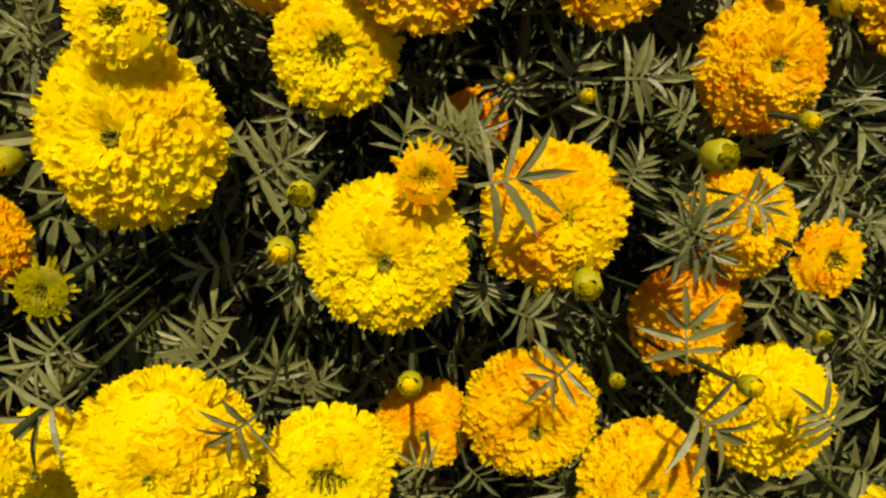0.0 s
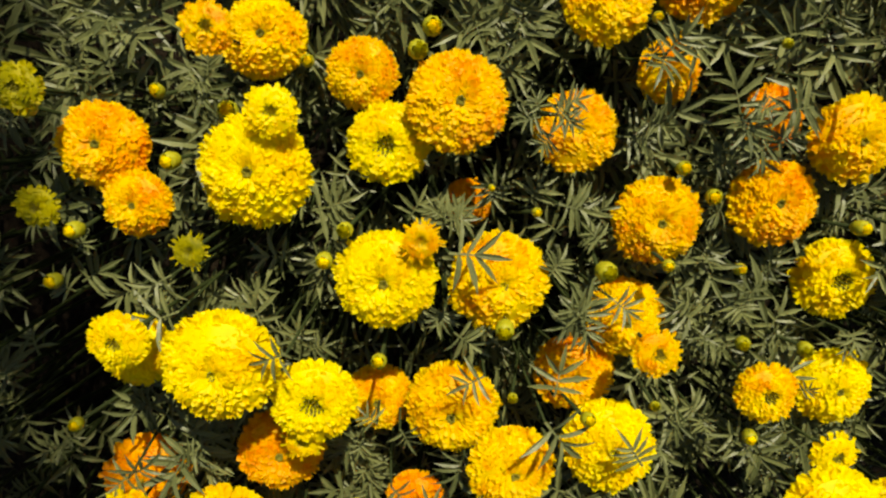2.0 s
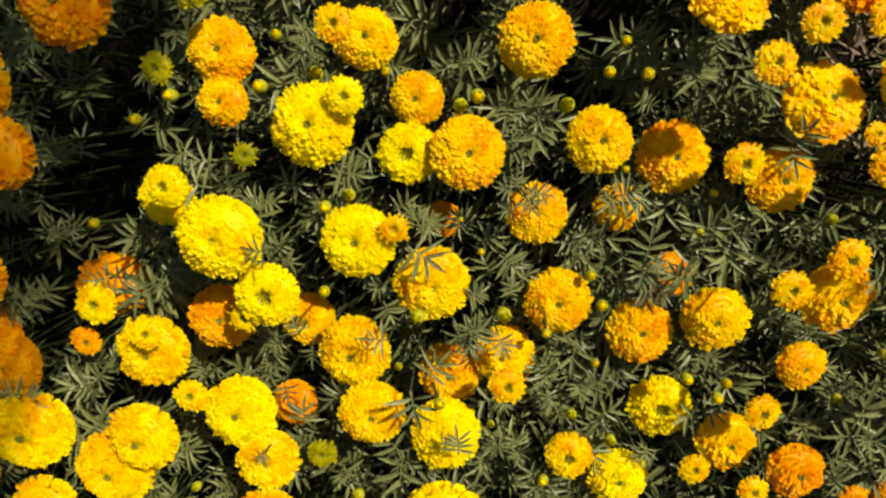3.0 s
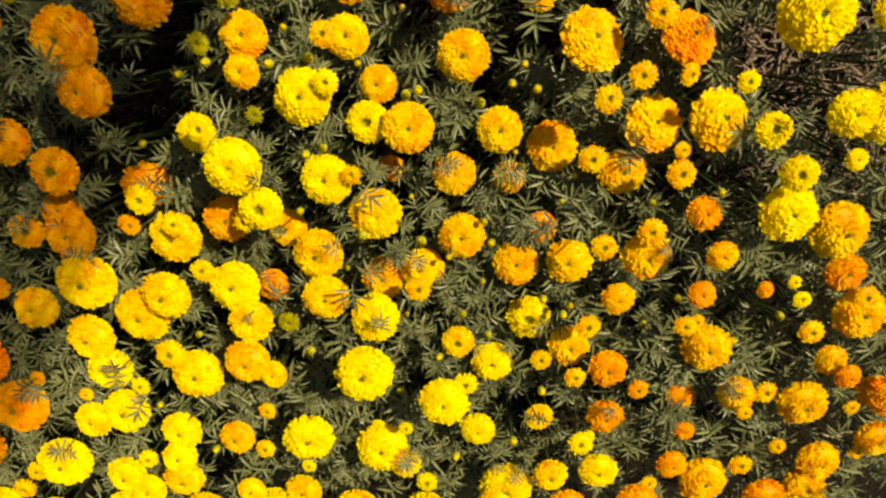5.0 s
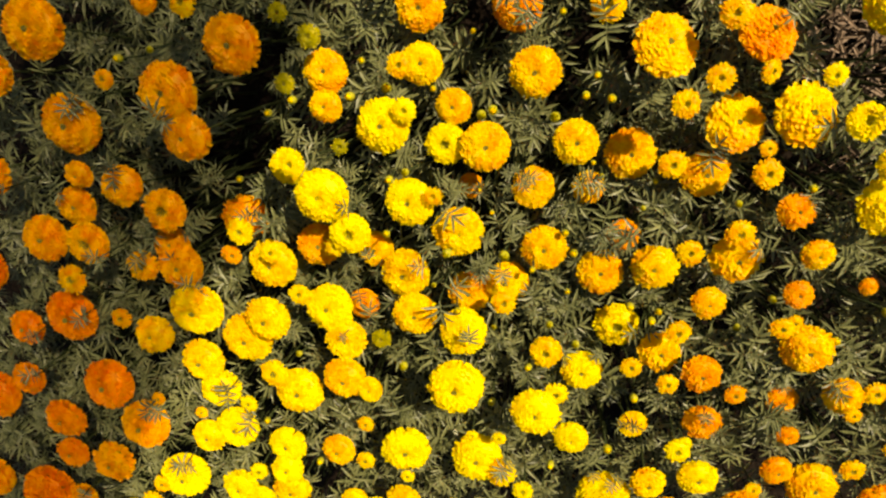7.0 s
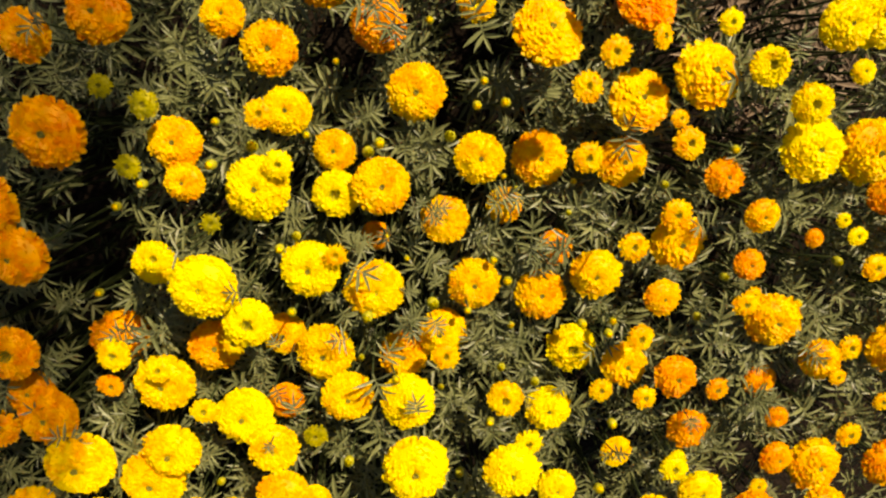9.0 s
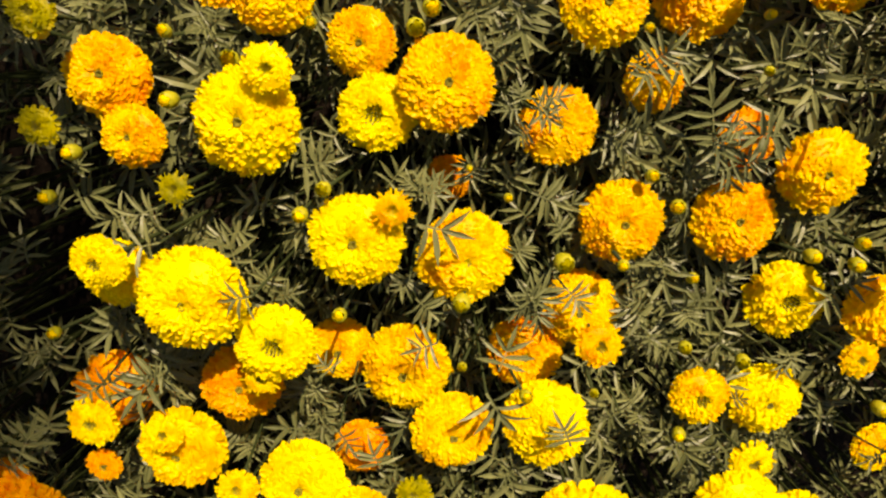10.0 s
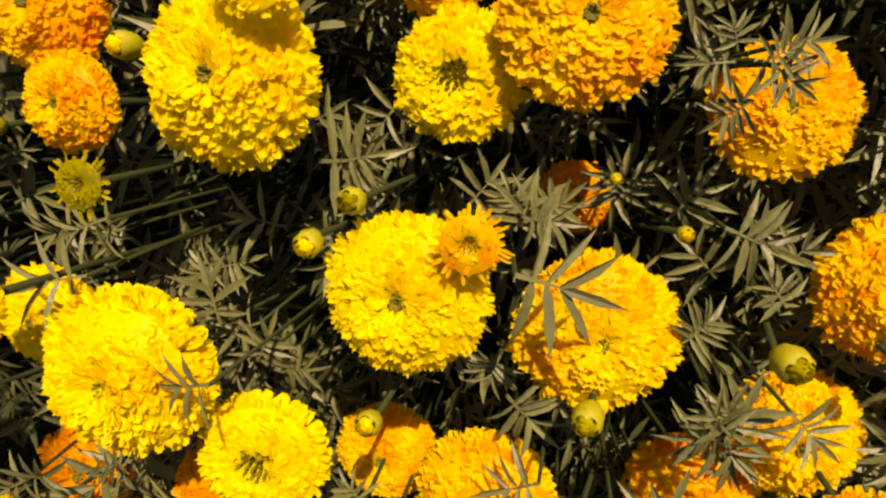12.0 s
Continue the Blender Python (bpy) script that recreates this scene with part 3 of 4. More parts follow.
flower(0.2511, 0.3604, 0.491, 0.0369, "gold", "full", (-0.05, 0.4))
flower(0.2089, 0.2992, 0.475, 0.0352, "amber", "full", (-0.04, 0.27))
flower(0.2899, 0.3899, 0.514, 0.0213, "yellow", "eyed")
flower(0.2136, 0.4941, 0.515, 0.0419, "yellow", "full")
flower(0.1734, 0.5206, 0.462, 0.0282, "yellow", "full")
flower(0.0609, 0.4132, 0.470, 0.0286, "orange", "full")
flower(0.0975, 0.1449, 0.473, 0.0288, "gold", "full", (0, 0), True)
flower(0.1598, 0.1818, 0.447, 0.0320, "amber", "full")
flower(0.1950, 0.2103, 0.484, 0.0175, "amber", "young")
flower(0.2433, 0.2321, 0.454, 0.0302, "amber", "full")
flower(0.2566, 0.3022, 0.477, 0.0107, "amber", "young")
flower(0.2656, 0.2800, 0.517, 0.0179, "amber", "young")
flower(0.1066, 0.0632, 0.447, 0.0288, "amber", "full", (0, 0), True)
flower(0.0026, -0.0581, 0.500, 0.0324, "yellow", "full", (0, 0), True)
flower(0.0183, -0.0246, 0.507, 0.0120, "amber", "ragged")
flower(-0.1057, -0.0562, 0.527, 0.0099, "lime", "ragged")
flower(-0.0824, -0.1297, 0.518, 0.0359, "yellow", "full", (0, 0), True)
flower(-0.1430, -0.1470, 0.478, 0.0235, "yellow", "full")
flower(0.0549, -0.0080, 0.393, 0.0180, "orange", "full", sunk=True)
flower(-0.0216, -0.1446, 0.501, 0.0276, "yellow", "eyed", (0, 0), True)
flower(-0.0390, -0.2121, 0.452, 0.0305, "orange", "full")
flower(-0.1480, -0.2978, 0.390, 0.0356, "orange", "full")
flower(-0.1314, -0.2697, 0.472, 0.0198, "gold", "young")
flower(-0.0692, -0.2952, 0.445, 0.0372, "gold", "full")
flower(-0.1237, -0.3254, 0.439, 0.0129, "orange", "young")
flower(0.0213, -0.1696, 0.422, 0.0269, "amber", "full", (0, 0), True)
flower(0.0732, -0.1548, 0.453, 0.0359, "gold", "full", (0, 0), True)
flower(0.0822, -0.0483, 0.468, 0.0349, "gold", "full", (0, 0), True)
flower(0.1241, -0.1765, 0.479, 0.0315, "gold", "full")
flower(0.1880, -0.1466, 0.472, 0.0335, "yellow", "full")
flower(0.1580, -0.1097, 0.440, 0.0295, "amber", "full", sunk=True)
flower(0.1861, -0.0584, 0.433, 0.0287, "amber", "full", (0, 0), True)
flower(0.1869, -0.0628, 0.495, 0.0168, "amber", "young")
flower(0.1774, 0.0162, 0.458, 0.0319, "amber", "full", (0, 0), True)
flower(0.2526, 0.0498, 0.457, 0.0298, "amber", "full")
flower(0.2977, 0.1034, 0.453, 0.0309, "gold", "full")
flower(0.2744, 0.1574, 0.537, 0.0161, "amber", "young")
flower(0.3442, 0.0052, 0.418, 0.0324, "yellow", "eyed")
flower(0.3414, 0.2801, 0.481, 0.0221, "orange", "full", sunk=True)
flower(0.3725, 0.2588, 0.537, 0.0183, "amber", "full")
flower(0.3468, 0.1895, 0.482, 0.0323, "amber", "full")
flower(0.3111, 0.2134, 0.500, 0.0179, "amber", "young")
flower(0.4043, 0.3592, 0.493, 0.0363, "yellow", "full")
flower(0.3549, 0.3853, 0.513, 0.0220, "yellow", "eyed")
flower(0.4831, 0.4018, 0.468, 0.0392, "gold", "full")
flower(0.3361, 0.4699, 0.510, 0.0288, "yellow", "full")
flower(0.4038, 0.4592, 0.470, 0.0144, "yellow", "full")
flower(0.3709, 0.1272, 0.481, 0.0228, "amber", "full")
flower(0.5465, 0.3806, 0.449, 0.0258, "orange", "full")
flower(-0.1012, -0.4187, 0.480, 0.0402, "gold", "full")
flower(-0.1238, -0.5146, 0.461, 0.0303, "amber", "full")
flower(-0.0186, -0.3408, 0.490, 0.0333, "gold", "full")
flower(-0.0176, -0.4032, 0.470, 0.0387, "gold", "full")
flower(0.0311, -0.2656, 0.474, 0.0346, "yellow", "full")
flower(-0.0116, -0.2628, 0.497, 0.0153, "gold", "young")
flower(0.0847, -0.2854, 0.471, 0.0310, "gold", "full")
flower(-0.0430, -0.4938, 0.461, 0.0338, "gold", "full")
flower(0.0683, -0.2408, 0.431, 0.0225, "orange", "full", sunk=True)
flower(-0.1215, -0.6167, 0.499, 0.0398, "red", "full")
flower(-0.2237, -0.3174, 0.489, 0.0300, "orange", "eyed")
flower(-0.2760, -0.4447, 0.489, 0.0306, "orange", "eyed")
flower(-0.2010, -0.4234, 0.468, 0.0231, "orange", "young")
flower(-0.1953, -0.3788, 0.449, 0.0274, "orange", "full")
flower(-0.1626, -0.3944, 0.460, 0.0348, "orange", "full")
flower(-0.1747, -0.5197, 0.468, 0.0162, "orange", "young")
flower(0.0472, -0.4121, 0.467, 0.0225, "gold", "young")
flower(0.0955, -0.4121, 0.465, 0.0365, "gold", "full")
flower(0.1236, -0.3269, 0.486, 0.0312, "amber", "full")
flower(0.0700, -0.5423, 0.467, 0.0348, "yellow", "full")
flower(0.0476, -0.5739, 0.482, 0.0275, "gold", "full")
flower(0.0547, -0.4888, 0.461, 0.0145, "yellow", "young")
flower(0.0121, -0.5417, 0.480, 0.0101, "amber", "young")
flower(-0.0504, -0.6012, 0.456, 0.0117, "orange", "young")
flower(-0.0379, -0.6607, 0.470, 0.0410, "orange", "full")
flower(-0.0306, -0.7652, 0.471, 0.0375, "orange", "full")
flower(0.0724, -0.6855, 0.471, 0.0405, "yellow", "full")
flower(0.0514, -0.7160, 0.473, 0.0147, "amber", "young")
flower(0.0599, -0.7501, 0.480, 0.0173, "amber", "young")
flower(0.1451, -0.4984, 0.470, 0.0303, "yellow", "full")
flower(0.1750, -0.5343, 0.467, 0.0257, "yellow", "full")
flower(0.2098, -0.5676, 0.463, 0.0317, "gold", "full")
flower(0.1474, -0.6302, 0.464, 0.0299, "yellow", "full")
flower(0.1472, -0.5747, 0.462, 0.0151, "yellow", "young")
flower(0.1853, -0.6126, 0.475, 0.0261, "yellow", "full")
flower(0.0975, -0.8008, 0.475, 0.0230, "yellow", "full")
flower(0.0577, -0.8675, 0.470, 0.0278, "yellow", "full")
flower(0.2064, -0.4446, 0.464, 0.0263, "amber", "full")
flower(0.1996, -0.3669, 0.468, 0.0128, "amber", "young")
flower(0.2458, -0.4207, 0.463, 0.0149, "gold", "young")
flower(0.2846, -0.4865, 0.474, 0.0216, "gold", "full")
flower(0.3380, -0.4320, 0.470, 0.0286, "gold", "full")
flower(0.2753, -0.3569, 0.476, 0.0389, "yellow", "full")
flower(0.2997, -0.3733, 0.485, 0.0108, "yellow", "young")
flower(0.2240, -0.1877, 0.537, 0.0387, "yellow", "full")
flower(0.3542, -0.2821, 0.475, 0.0389, "yellow", "full")
flower(0.3370, -0.2166, 0.491, 0.0104, "yellow", "young")
flower(0.3081, -0.2422, 0.491, 0.0088, "yellow", "young")
flower(0.3911, -0.2659, 0.478, 0.0234, "gold", "young")
flower(0.3282, -0.1381, 0.524, 0.0331, "yellow", "full")
flower(0.3401, -0.1096, 0.484, 0.0179, "yellow", "young")
flower(0.3558, -0.0741, 0.445, 0.0300, "yellow", "full")
flower(0.2904, -0.0834, 0.464, 0.0232, "gold", "eyed")
flower(0.4232, -0.1553, 0.461, 0.0258, "yellow", "full")
flower(0.4258, -0.2536, 0.492, 0.0157, "yellow", "young")
flower(0.3813, -0.0085, 0.471, 0.0154, "amber", "young")
flower(0.4067, 0.0285, 0.443, 0.0299, "amber", "full")
flower(0.3758, 0.0739, 0.483, 0.0172, "amber", "young")
flower(0.4212, 0.0173, 0.491, 0.0143, "amber", "young")
flower(0.4491, 0.0550, 0.480, 0.0265, "orange", "full")
flower(0.4844, 0.0736, 0.501, 0.0141, "orange", "young")
flower(0.4436, 0.1739, 0.503, 0.0151, "amber", "young")
flower(0.5071, 0.1775, 0.481, 0.0339, "amber", "full")
flower(0.5894, -0.0588, 0.468, 0.0287, "yellow", "full")
flower(0.5059, -0.0375, 0.502, 0.0179, "yellow", "young")
flower(0.5497, -0.1169, 0.472, 0.0270, "gold", "full")
flower(0.4868, -0.0834, 0.421, 0.0216, "gold", "full", sunk=True)
flower(0.5344, -0.0017, 0.444, 0.0269, "orange", "full", sunk=True)
flower(0.5986, 0.1699, 0.472, 0.0260, "amber", "full", sunk=True)
flower(0.6287, 0.2040, 0.459, 0.0165, "amber", "young")
flower(0.6148, 0.1640, 0.486, 0.0110, "amber", "young")
flower(0.7111, 0.1697, 0.464, 0.0123, "amber", "young")
flower(0.7070, 0.2821, 0.477, 0.0113, "amber", "young")
flower(0.5846, 0.1029, 0.430, 0.0226, "orange", "full", sunk=True)
flower(0.5934, 0.3024, 0.449, 0.0177, "amber", "young")
flower(0.6709, 0.3042, 0.470, 0.0176, "orange", "full")
flower(0.5147, 0.3107, 0.485, 0.0113, "yellow", "young")
flower(0.4868, 0.3158, 0.485, 0.0087, "yellow", "young")
flower(0.4839, 0.2836, 0.470, 0.0115, "orange", "full")
flower(0.4392, 0.2163, 0.470, 0.0189, "orange", "full")
flower(-0.3287, -0.4340, 0.460, 0.0287, "orange", "full")
flower(-0.3028, -0.3638, 0.450, 0.0307, "orange", "full", sunk=True)
flower(-0.2341, -0.5886, 0.472, 0.0398, "red", "full")
flower(-0.2216, -0.7381, 0.470, 0.0272, "red", "full")
flower(-0.1324, -0.7242, 0.501, 0.0338, "red", "full")
flower(-0.2590, -0.5013, 0.497, 0.0219, "orange", "young")
flower(-0.3728, -0.0869, 0.470, 0.0177, "amber", "young")
flower(-0.5231, -0.3640, 0.470, 0.0341, "orange", "full")
flower(-0.4532, -0.4918, 0.470, 0.0361, "orange", "full")
flower(-0.3780, -0.6270, 0.470, 0.0356, "red", "full")
flower(-0.2480, -0.8176, 0.470, 0.0414, "red", "full")
flower(-0.1660, -0.9830, 0.470, 0.0438, "orange", "full")
flower(-0.0220, -1.0130, 0.470, 0.0450, "orange", "full")
flower(0.0587, -0.8714, 0.470, 0.0415, "gold", "full")
flower(0.1355, -0.7875, 0.470, 0.0410, "yellow", "full")
flower(0.2004, -0.6801, 0.470, 0.0401, "yellow", "full")
flower(0.2793, -0.5940, 0.470, 0.0418, "gold", "full")
flower(0.3395, -0.4933, 0.470, 0.0387, "yellow", "full")
flower(0.4195, -0.3943, 0.470, 0.0358, "gold", "full")
flower(0.4877, -0.3120, 0.470, 0.0352, "yellow", "full")
flower(0.5451, -0.2160, 0.470, 0.0323, "gold", "full")
flower(0.6134, -0.1326, 0.470, 0.0297, "orange", "full")
flower(0.6720, -0.0463, 0.470, 0.0312, "orange", "full")
flower(0.7535, 0.0094, 0.470, 0.0307, "amber", "full")
flower(0.7842, 0.1060, 0.470, 0.0322, "orange", "full")
flower(0.0635, -0.8264, 0.470, 0.0338, "yellow", "full")
flower(0.0519, 0.4607, 0.470, 0.0314, "orange", "full")
flower(0.0011, 0.3843, 0.470, 0.0319, "amber", "full")
flower(-0.0637, 0.2978, 0.470, 0.0292, "orange", "full")
flower(-0.1445, 0.2114, 0.470, 0.0328, "amber", "full")
flower(0.1030, 0.5320, 0.470, 0.0402, "yellow", "full")
flower(-0.3991, -0.1096, 0.501, 0.0173, "orange")
flower(-0.3030, 0.0580, 0.499, 0.0302, "orange")
flower(-0.3493, 0.0011, 0.498, 0.0253, "orange")
flower(-0.2009, 0.1238, 0.496, 0.0211, "amber")
flower(-0.4914, -0.2473, 0.502, 0.0402, "orange")
flower(-0.2232, 0.0055, 0.497, 0.0145, "lime", "young")
flower(-0.2759, -0.0079, 0.471, 0.0130, "lime", "young")
flower(-0.2120, -0.0644, 0.480, 0.0135, "lime", "young")
flower(-0.2743, -0.6569, 0.471, 0.0280, "red", "full")
flower(-0.0893, -0.8015, 0.471, 0.0281, "red", "full")
flower(-0.0737, -0.9089, 0.479, 0.0465, "red", "full")
flower(-0.0248, -0.8636, 0.470, 0.0241, "orange", "full")
flower(-0.4007, -0.3391, 0.467, 0.0423, "orange", "full")
flower(-0.3337, -0.5062, 0.475, 0.0364, "orange", "full")
flower(-0.3482, -0.3838, 0.468, 0.0206, "orange", "full")
flower(0.0101, -0.5171, 0.453, 0.0329, "yellow", "full", sunk=True)
flower(0.1590, -0.3102, 0.484, 0.0197, "gold", "full")
flower(0.1783, -0.0583, 0.451, 0.0272, "gold", "full", sunk=True)
flower(0.1220, -0.2543, 0.446, 0.0150, "lime", "young", sunk=True)
flower(0.5269, -0.0330, 0.464, 0.0107, "yellow", "young")
flower(0.4702, 0.1896, 0.464, 0.0110, "amber", "young")
flower(0.6510, 0.3009, 0.450, 0.0228, "amber", "full")
flower(0.6698, 0.2326, 0.478, 0.0342, "amber", "full")
flower(0.7361, 0.3335, 0.472, 0.0307, "orange", "full")
flower(0.7883, 0.2833, 0.472, 0.0284, "amber", "full")
flower(0.6027, 0.3652, 0.466, 0.0352, "amber", "full")
flower(0.5829, 0.3815, 0.463, 0.0170, "amber", "young")
flower(0.3807, 0.5152, 0.475, 0.0366, "yellow", "full")
flower(0.2809, 0.5811, 0.470, 0.0255, "yellow", "full")
flower(0.1439, 0.5288, 0.469, 0.0230, "red", "full")
flower(0.6272, 0.4236, 0.467, 0.0169, "orange", "full")
flower(0.1551, 0.1138, 0.452, 0.0212, "amber", "full", sunk=True)
flower(0.2366, 0.1035, 0.449, 0.0218, "orange", "full", sunk=True)
flower(0.5353, -0.1898, 0.461, 0.0400, "yellow", "full")
flower(0.6582, 0.0310, 0.454, 0.0229, "orange", "full")
flower(0.7104, 0.0520, 0.459, 0.0359, "amber", "full")
flower(0.6619, -0.0139, 0.450, 0.0120, "amber", "young")
flower(0.7190, 0.1104, 0.452, 0.0169, "amber", "young")
flower(0.7886, 0.2023, 0.458, 0.0319, "amber", "full")
flower(0.8162, 0.1632, 0.458, 0.0324, "amber", "full")
flower(0.8040, 0.2536, 0.450, 0.0117, "amber", "young")
flower(0.7289, 0.3204, 0.455, 0.0241, "orange", "full")
flower(0.6183, 0.0769, 0.451, 0.0150, "orange", "full")
flower(-0.1340, -0.1155, 0.534, 0.0170, "yellow", "eyed")
flower(-0.0245, -0.1782, 0.486, 0.0132, "gold", "ragged")
flower(-0.0808, -0.2648, 0.462, 0.0150, "gold", "young")
flower(-0.1178, -0.3168, 0.452, 0.0140, "orange", "young")
bud(-0.1805, -0.2176, 0.455, 0.0048, "yellow")

# ---- buds ----
bud(-0.2099, -0.1187, 0.455, 0.0052)
bud(-0.0083, 0.0840, 0.472, 0.0061)
bud(-0.0034, 0.0989, 0.476, 0.0060)
bud(0.1760, 0.0566, 0.468, 0.0047)
bud(0.2065, 0.0425, 0.457, 0.0055)
bud(0.0860, 0.2092, 0.462, 0.0056)
bud(0.0547, 0.1462, 0.462, 0.0064)
bud(0.0377, 0.3294, 0.485, 0.0046)
bud(-0.2293, -0.0076, 0.476, 0.0060)
bud(-0.1954, -0.0773, 0.470, 0.0054)
bud(0.4262, -0.0399, 0.464, 0.0056)
bud(0.4597, -0.1179, 0.474, 0.0063)
bud(0.3294, 0.3077, 0.481, 0.0049)
bud(0.1612, -0.2357, 0.495, 0.0060)
bud(0.0645, 0.1895, 0.455, 0.0051)
bud(-0.1185, 0.0200, 0.455, 0.0067)
bud(-0.0885, 0.1458, 0.455, 0.0038)
bud(-0.0292, 0.2364, 0.455, 0.0044)
bud(0.0959, -0.4924, 0.455, 0.0050)
bud(0.2979, 0.2362, 0.455, 0.0046)
bud(0.2047, 0.1819, 0.455, 0.0035)
bud(0.2178, 0.2585, 0.455, 0.0040)
bud(0.3016, -0.2020, 0.455, 0.0054)
bud(0.4398, -0.2110, 0.455, 0.0056)
bud(0.3525, 0.0528, 0.455, 0.0054)
bud(0.3464, 0.0706, 0.455, 0.0050)
bud(0.2019, -0.4855, 0.455, 0.0056)
bud(0.3101, -0.0468, 0.455, 0.0055)
bud(0.2936, -0.1218, 0.455, 0.0052)
bud(-0.4020, -0.2126, 0.455, 0.0052)
bud(-0.3741, -0.1696, 0.455, 0.0046)
bud(0.2634, -0.0529, 0.455, 0.0051)
bud(0.0510, -0.3623, 0.455, 0.0047)
bud(0.5410, 0.2792, 0.455, 0.0055)
bud(0.5310, 0.2106, 0.455, 0.0057)
bud(0.4322, 0.1289, 0.455, 0.0050)
bud(0.4312, 0.1895, 0.455, 0.0050)
bud(-0.0351, -0.0524, 0.500, 0.0051)
bud(-0.0279, -0.0313, 0.495, 0.0051)
bud(0.0863, -0.0752, 0.485, 0.0062)
bud(0.1429, -0.0204, 0.485, 0.0067)
bud(0.1801, -0.0076, 0.480, 0.0042)
bud(0.1511, -0.1117, 0.505, 0.0047)
bud(0.0108, -0.1059, 0.500, 0.0050)
bud(0.1107, -0.1272, 0.460, 0.0037)
bud(0.2127, -0.1098, 0.460, 0.0037)
bud(0.0919, 0.0042, 0.460, 0.0033)
bud(0.0597, 0.0116, 0.450, 0.0024)
bud(-0.1658, 0.0209, 0.450, 0.0046)
bud(-0.1450, -0.0203, 0.470, 0.0057)
bud(0.0545, 0.2150, 0.460, 0.0046)
bud(0.1318, 0.1424, 0.460, 0.0034)
bud(0.1516, 0.1385, 0.460, 0.0034)
bud(0.2188, 0.1475, 0.460, 0.0034)
bud(0.2429, 0.0001, 0.455, 0.0043)
bud(0.3159, 0.0478, 0.460, 0.0054)
bud(-0.0756, 0.0618, 0.455, 0.0042)

# ---- leafy shoots ----
shoot(-0.1417, 0.0314, 0.430, 0.89)
shoot(0.2262, 0.0375, 0.430, 1.04)
shoot(-0.1974, 0.0584, 0.440, 1.01)
shoot(-0.2164, 0.0217, 0.440, 0.89)
shoot(0.2483, 0.1691, 0.450, 0.91)
shoot(0.2530, 0.2016, 0.445, 0.98)
shoot(0.2496, -0.0259, 0.445, 1.00)
shoot(0.1808, -0.0033, 0.430, 1.03)
shoot(-0.0380, 0.1091, 0.435, 0.87)
shoot(0.0213, 0.1123, 0.440, 0.97)
shoot(0.1521, 0.0790, 0.445, 0.98)
shoot(0.2372, -0.0548, 0.440, 0.89)
shoot(-0.2459, -0.0439, 0.400, 0.94)
shoot(-0.2944, -0.0957, 0.400, 0.87)
shoot(0.1175, 0.2512, 0.430, 1.04)
shoot(-0.0747, 0.1226, 0.410, 1.02)
shoot(-0.2347, -0.0860, 0.435, 1.03)
shoot(0.2314, -0.3262, 0.450, 1.03)
shoot(0.1818, -0.1983, 0.450, 1.02)
shoot(0.4756, 0.1191, 0.460, 0.95)
shoot(0.0943, 0.3976, 0.460, 0.97)
shoot(-0.0885, -0.3535, 0.440, 0.94)
shoot(-0.1926, -0.5269, 0.420, 0.88)
shoot(-0.2642, -0.2334, 0.380, 0.91)
shoot(0.4862, -0.1672, 0.450, 1.01)
shoot(0.2319, -0.5670, 0.460, 0.86)
shoot(0.5557, 0.2157, 0.450, 0.86)
shoot(0.5742, 0.0748, 0.440, 0.98)
shoot(0.4906, 0.3280, 0.440, 0.91)
shoot(0.4321, 0.3061, 0.430, 0.96)
shoot(-0.0583, -0.4137, 0.440, 0.94)
shoot(0.1090, -0.6157, 0.450, 0.92)
shoot(-0.2361, -0.4082, 0.410, 1.05)
shoot(-0.3688, -0.3019, 0.410, 0.89)
shoot(-0.3612, -0.3983, 0.410, 0.93)
shoot(0.1936, 0.4299, 0.420, 0.92)
# sprays that hang over a bloom or reach into a gap
leaf_spray(-0.1138, -0.1038, 0.492, -0.1445, -0.1251, 0.492)
leaf_spray(0.0727, -0.0259, 0.440, 0.1028, -0.0125, 0.440)
leaf_spray(0.1187, -0.0095, 0.430, 0.0904, 0.0031, 0.430)
leaf_spray(0.1354, 0.0060, 0.440, 0.1454, 0.0286, 0.440)
leaf_spray(-0.0865, -0.0982, 0.440, -0.1019, -0.1199, 0.440)
leaf_spray(-0.0859, -0.1014, 0.440, -0.0637, -0.0846, 0.440)
leaf_spray(-0.0388, -0.0164, 0.430, -0.0526, -0.0356, 0.430)
leaf_spray(0.1382, -0.0440, 0.450, 0.1468, -0.0234, 0.450)
leaf_spray(0.0357, -0.0797, 0.440, 0.0239, -0.1035, 0.440)
leaf_spray(0.0724, -0.0793, 0.445, 0.0959, -0.0947, 0.445)
leaf_spray(-0.0545, -0.1117, 0.450, -0.0758, -0.1320, 0.450)
leaf_spray(-0.1345, -0.1031, 0.440, -0.1579, -0.1238, 0.440)
leaf_spray(-0.1987, -0.1216, 0.430, -0.1745, -0.0972, 0.430)
leaf_spray(-0.1981, -0.1260, 0.440, -0.2227, -0.1166, 0.440)
leaf_spray(-0.0380, 0.1090, 0.440, -0.0137, 0.1404, 0.440)
leaf_spray(0.0098, -0.0226, 0.450, 0.0179, 0.0041, 0.450)
leaf_spray(-0.0614, -0.0684, 0.440, -0.0939, -0.0743, 0.440)
leaf_spray(0.0884, 0.0037, 0.430, 0.0974, 0.0378, 0.430)
leaf_spray(0.0486, 0.0815, 0.440, 0.0625, 0.1066, 0.440)
leaf_spray(0.1353, 0.0661, 0.440, 0.1690, 0.0727, 0.440)
leaf_spray(0.2728, -0.0110, 0.440, 0.2326, -0.0266, 0.440)
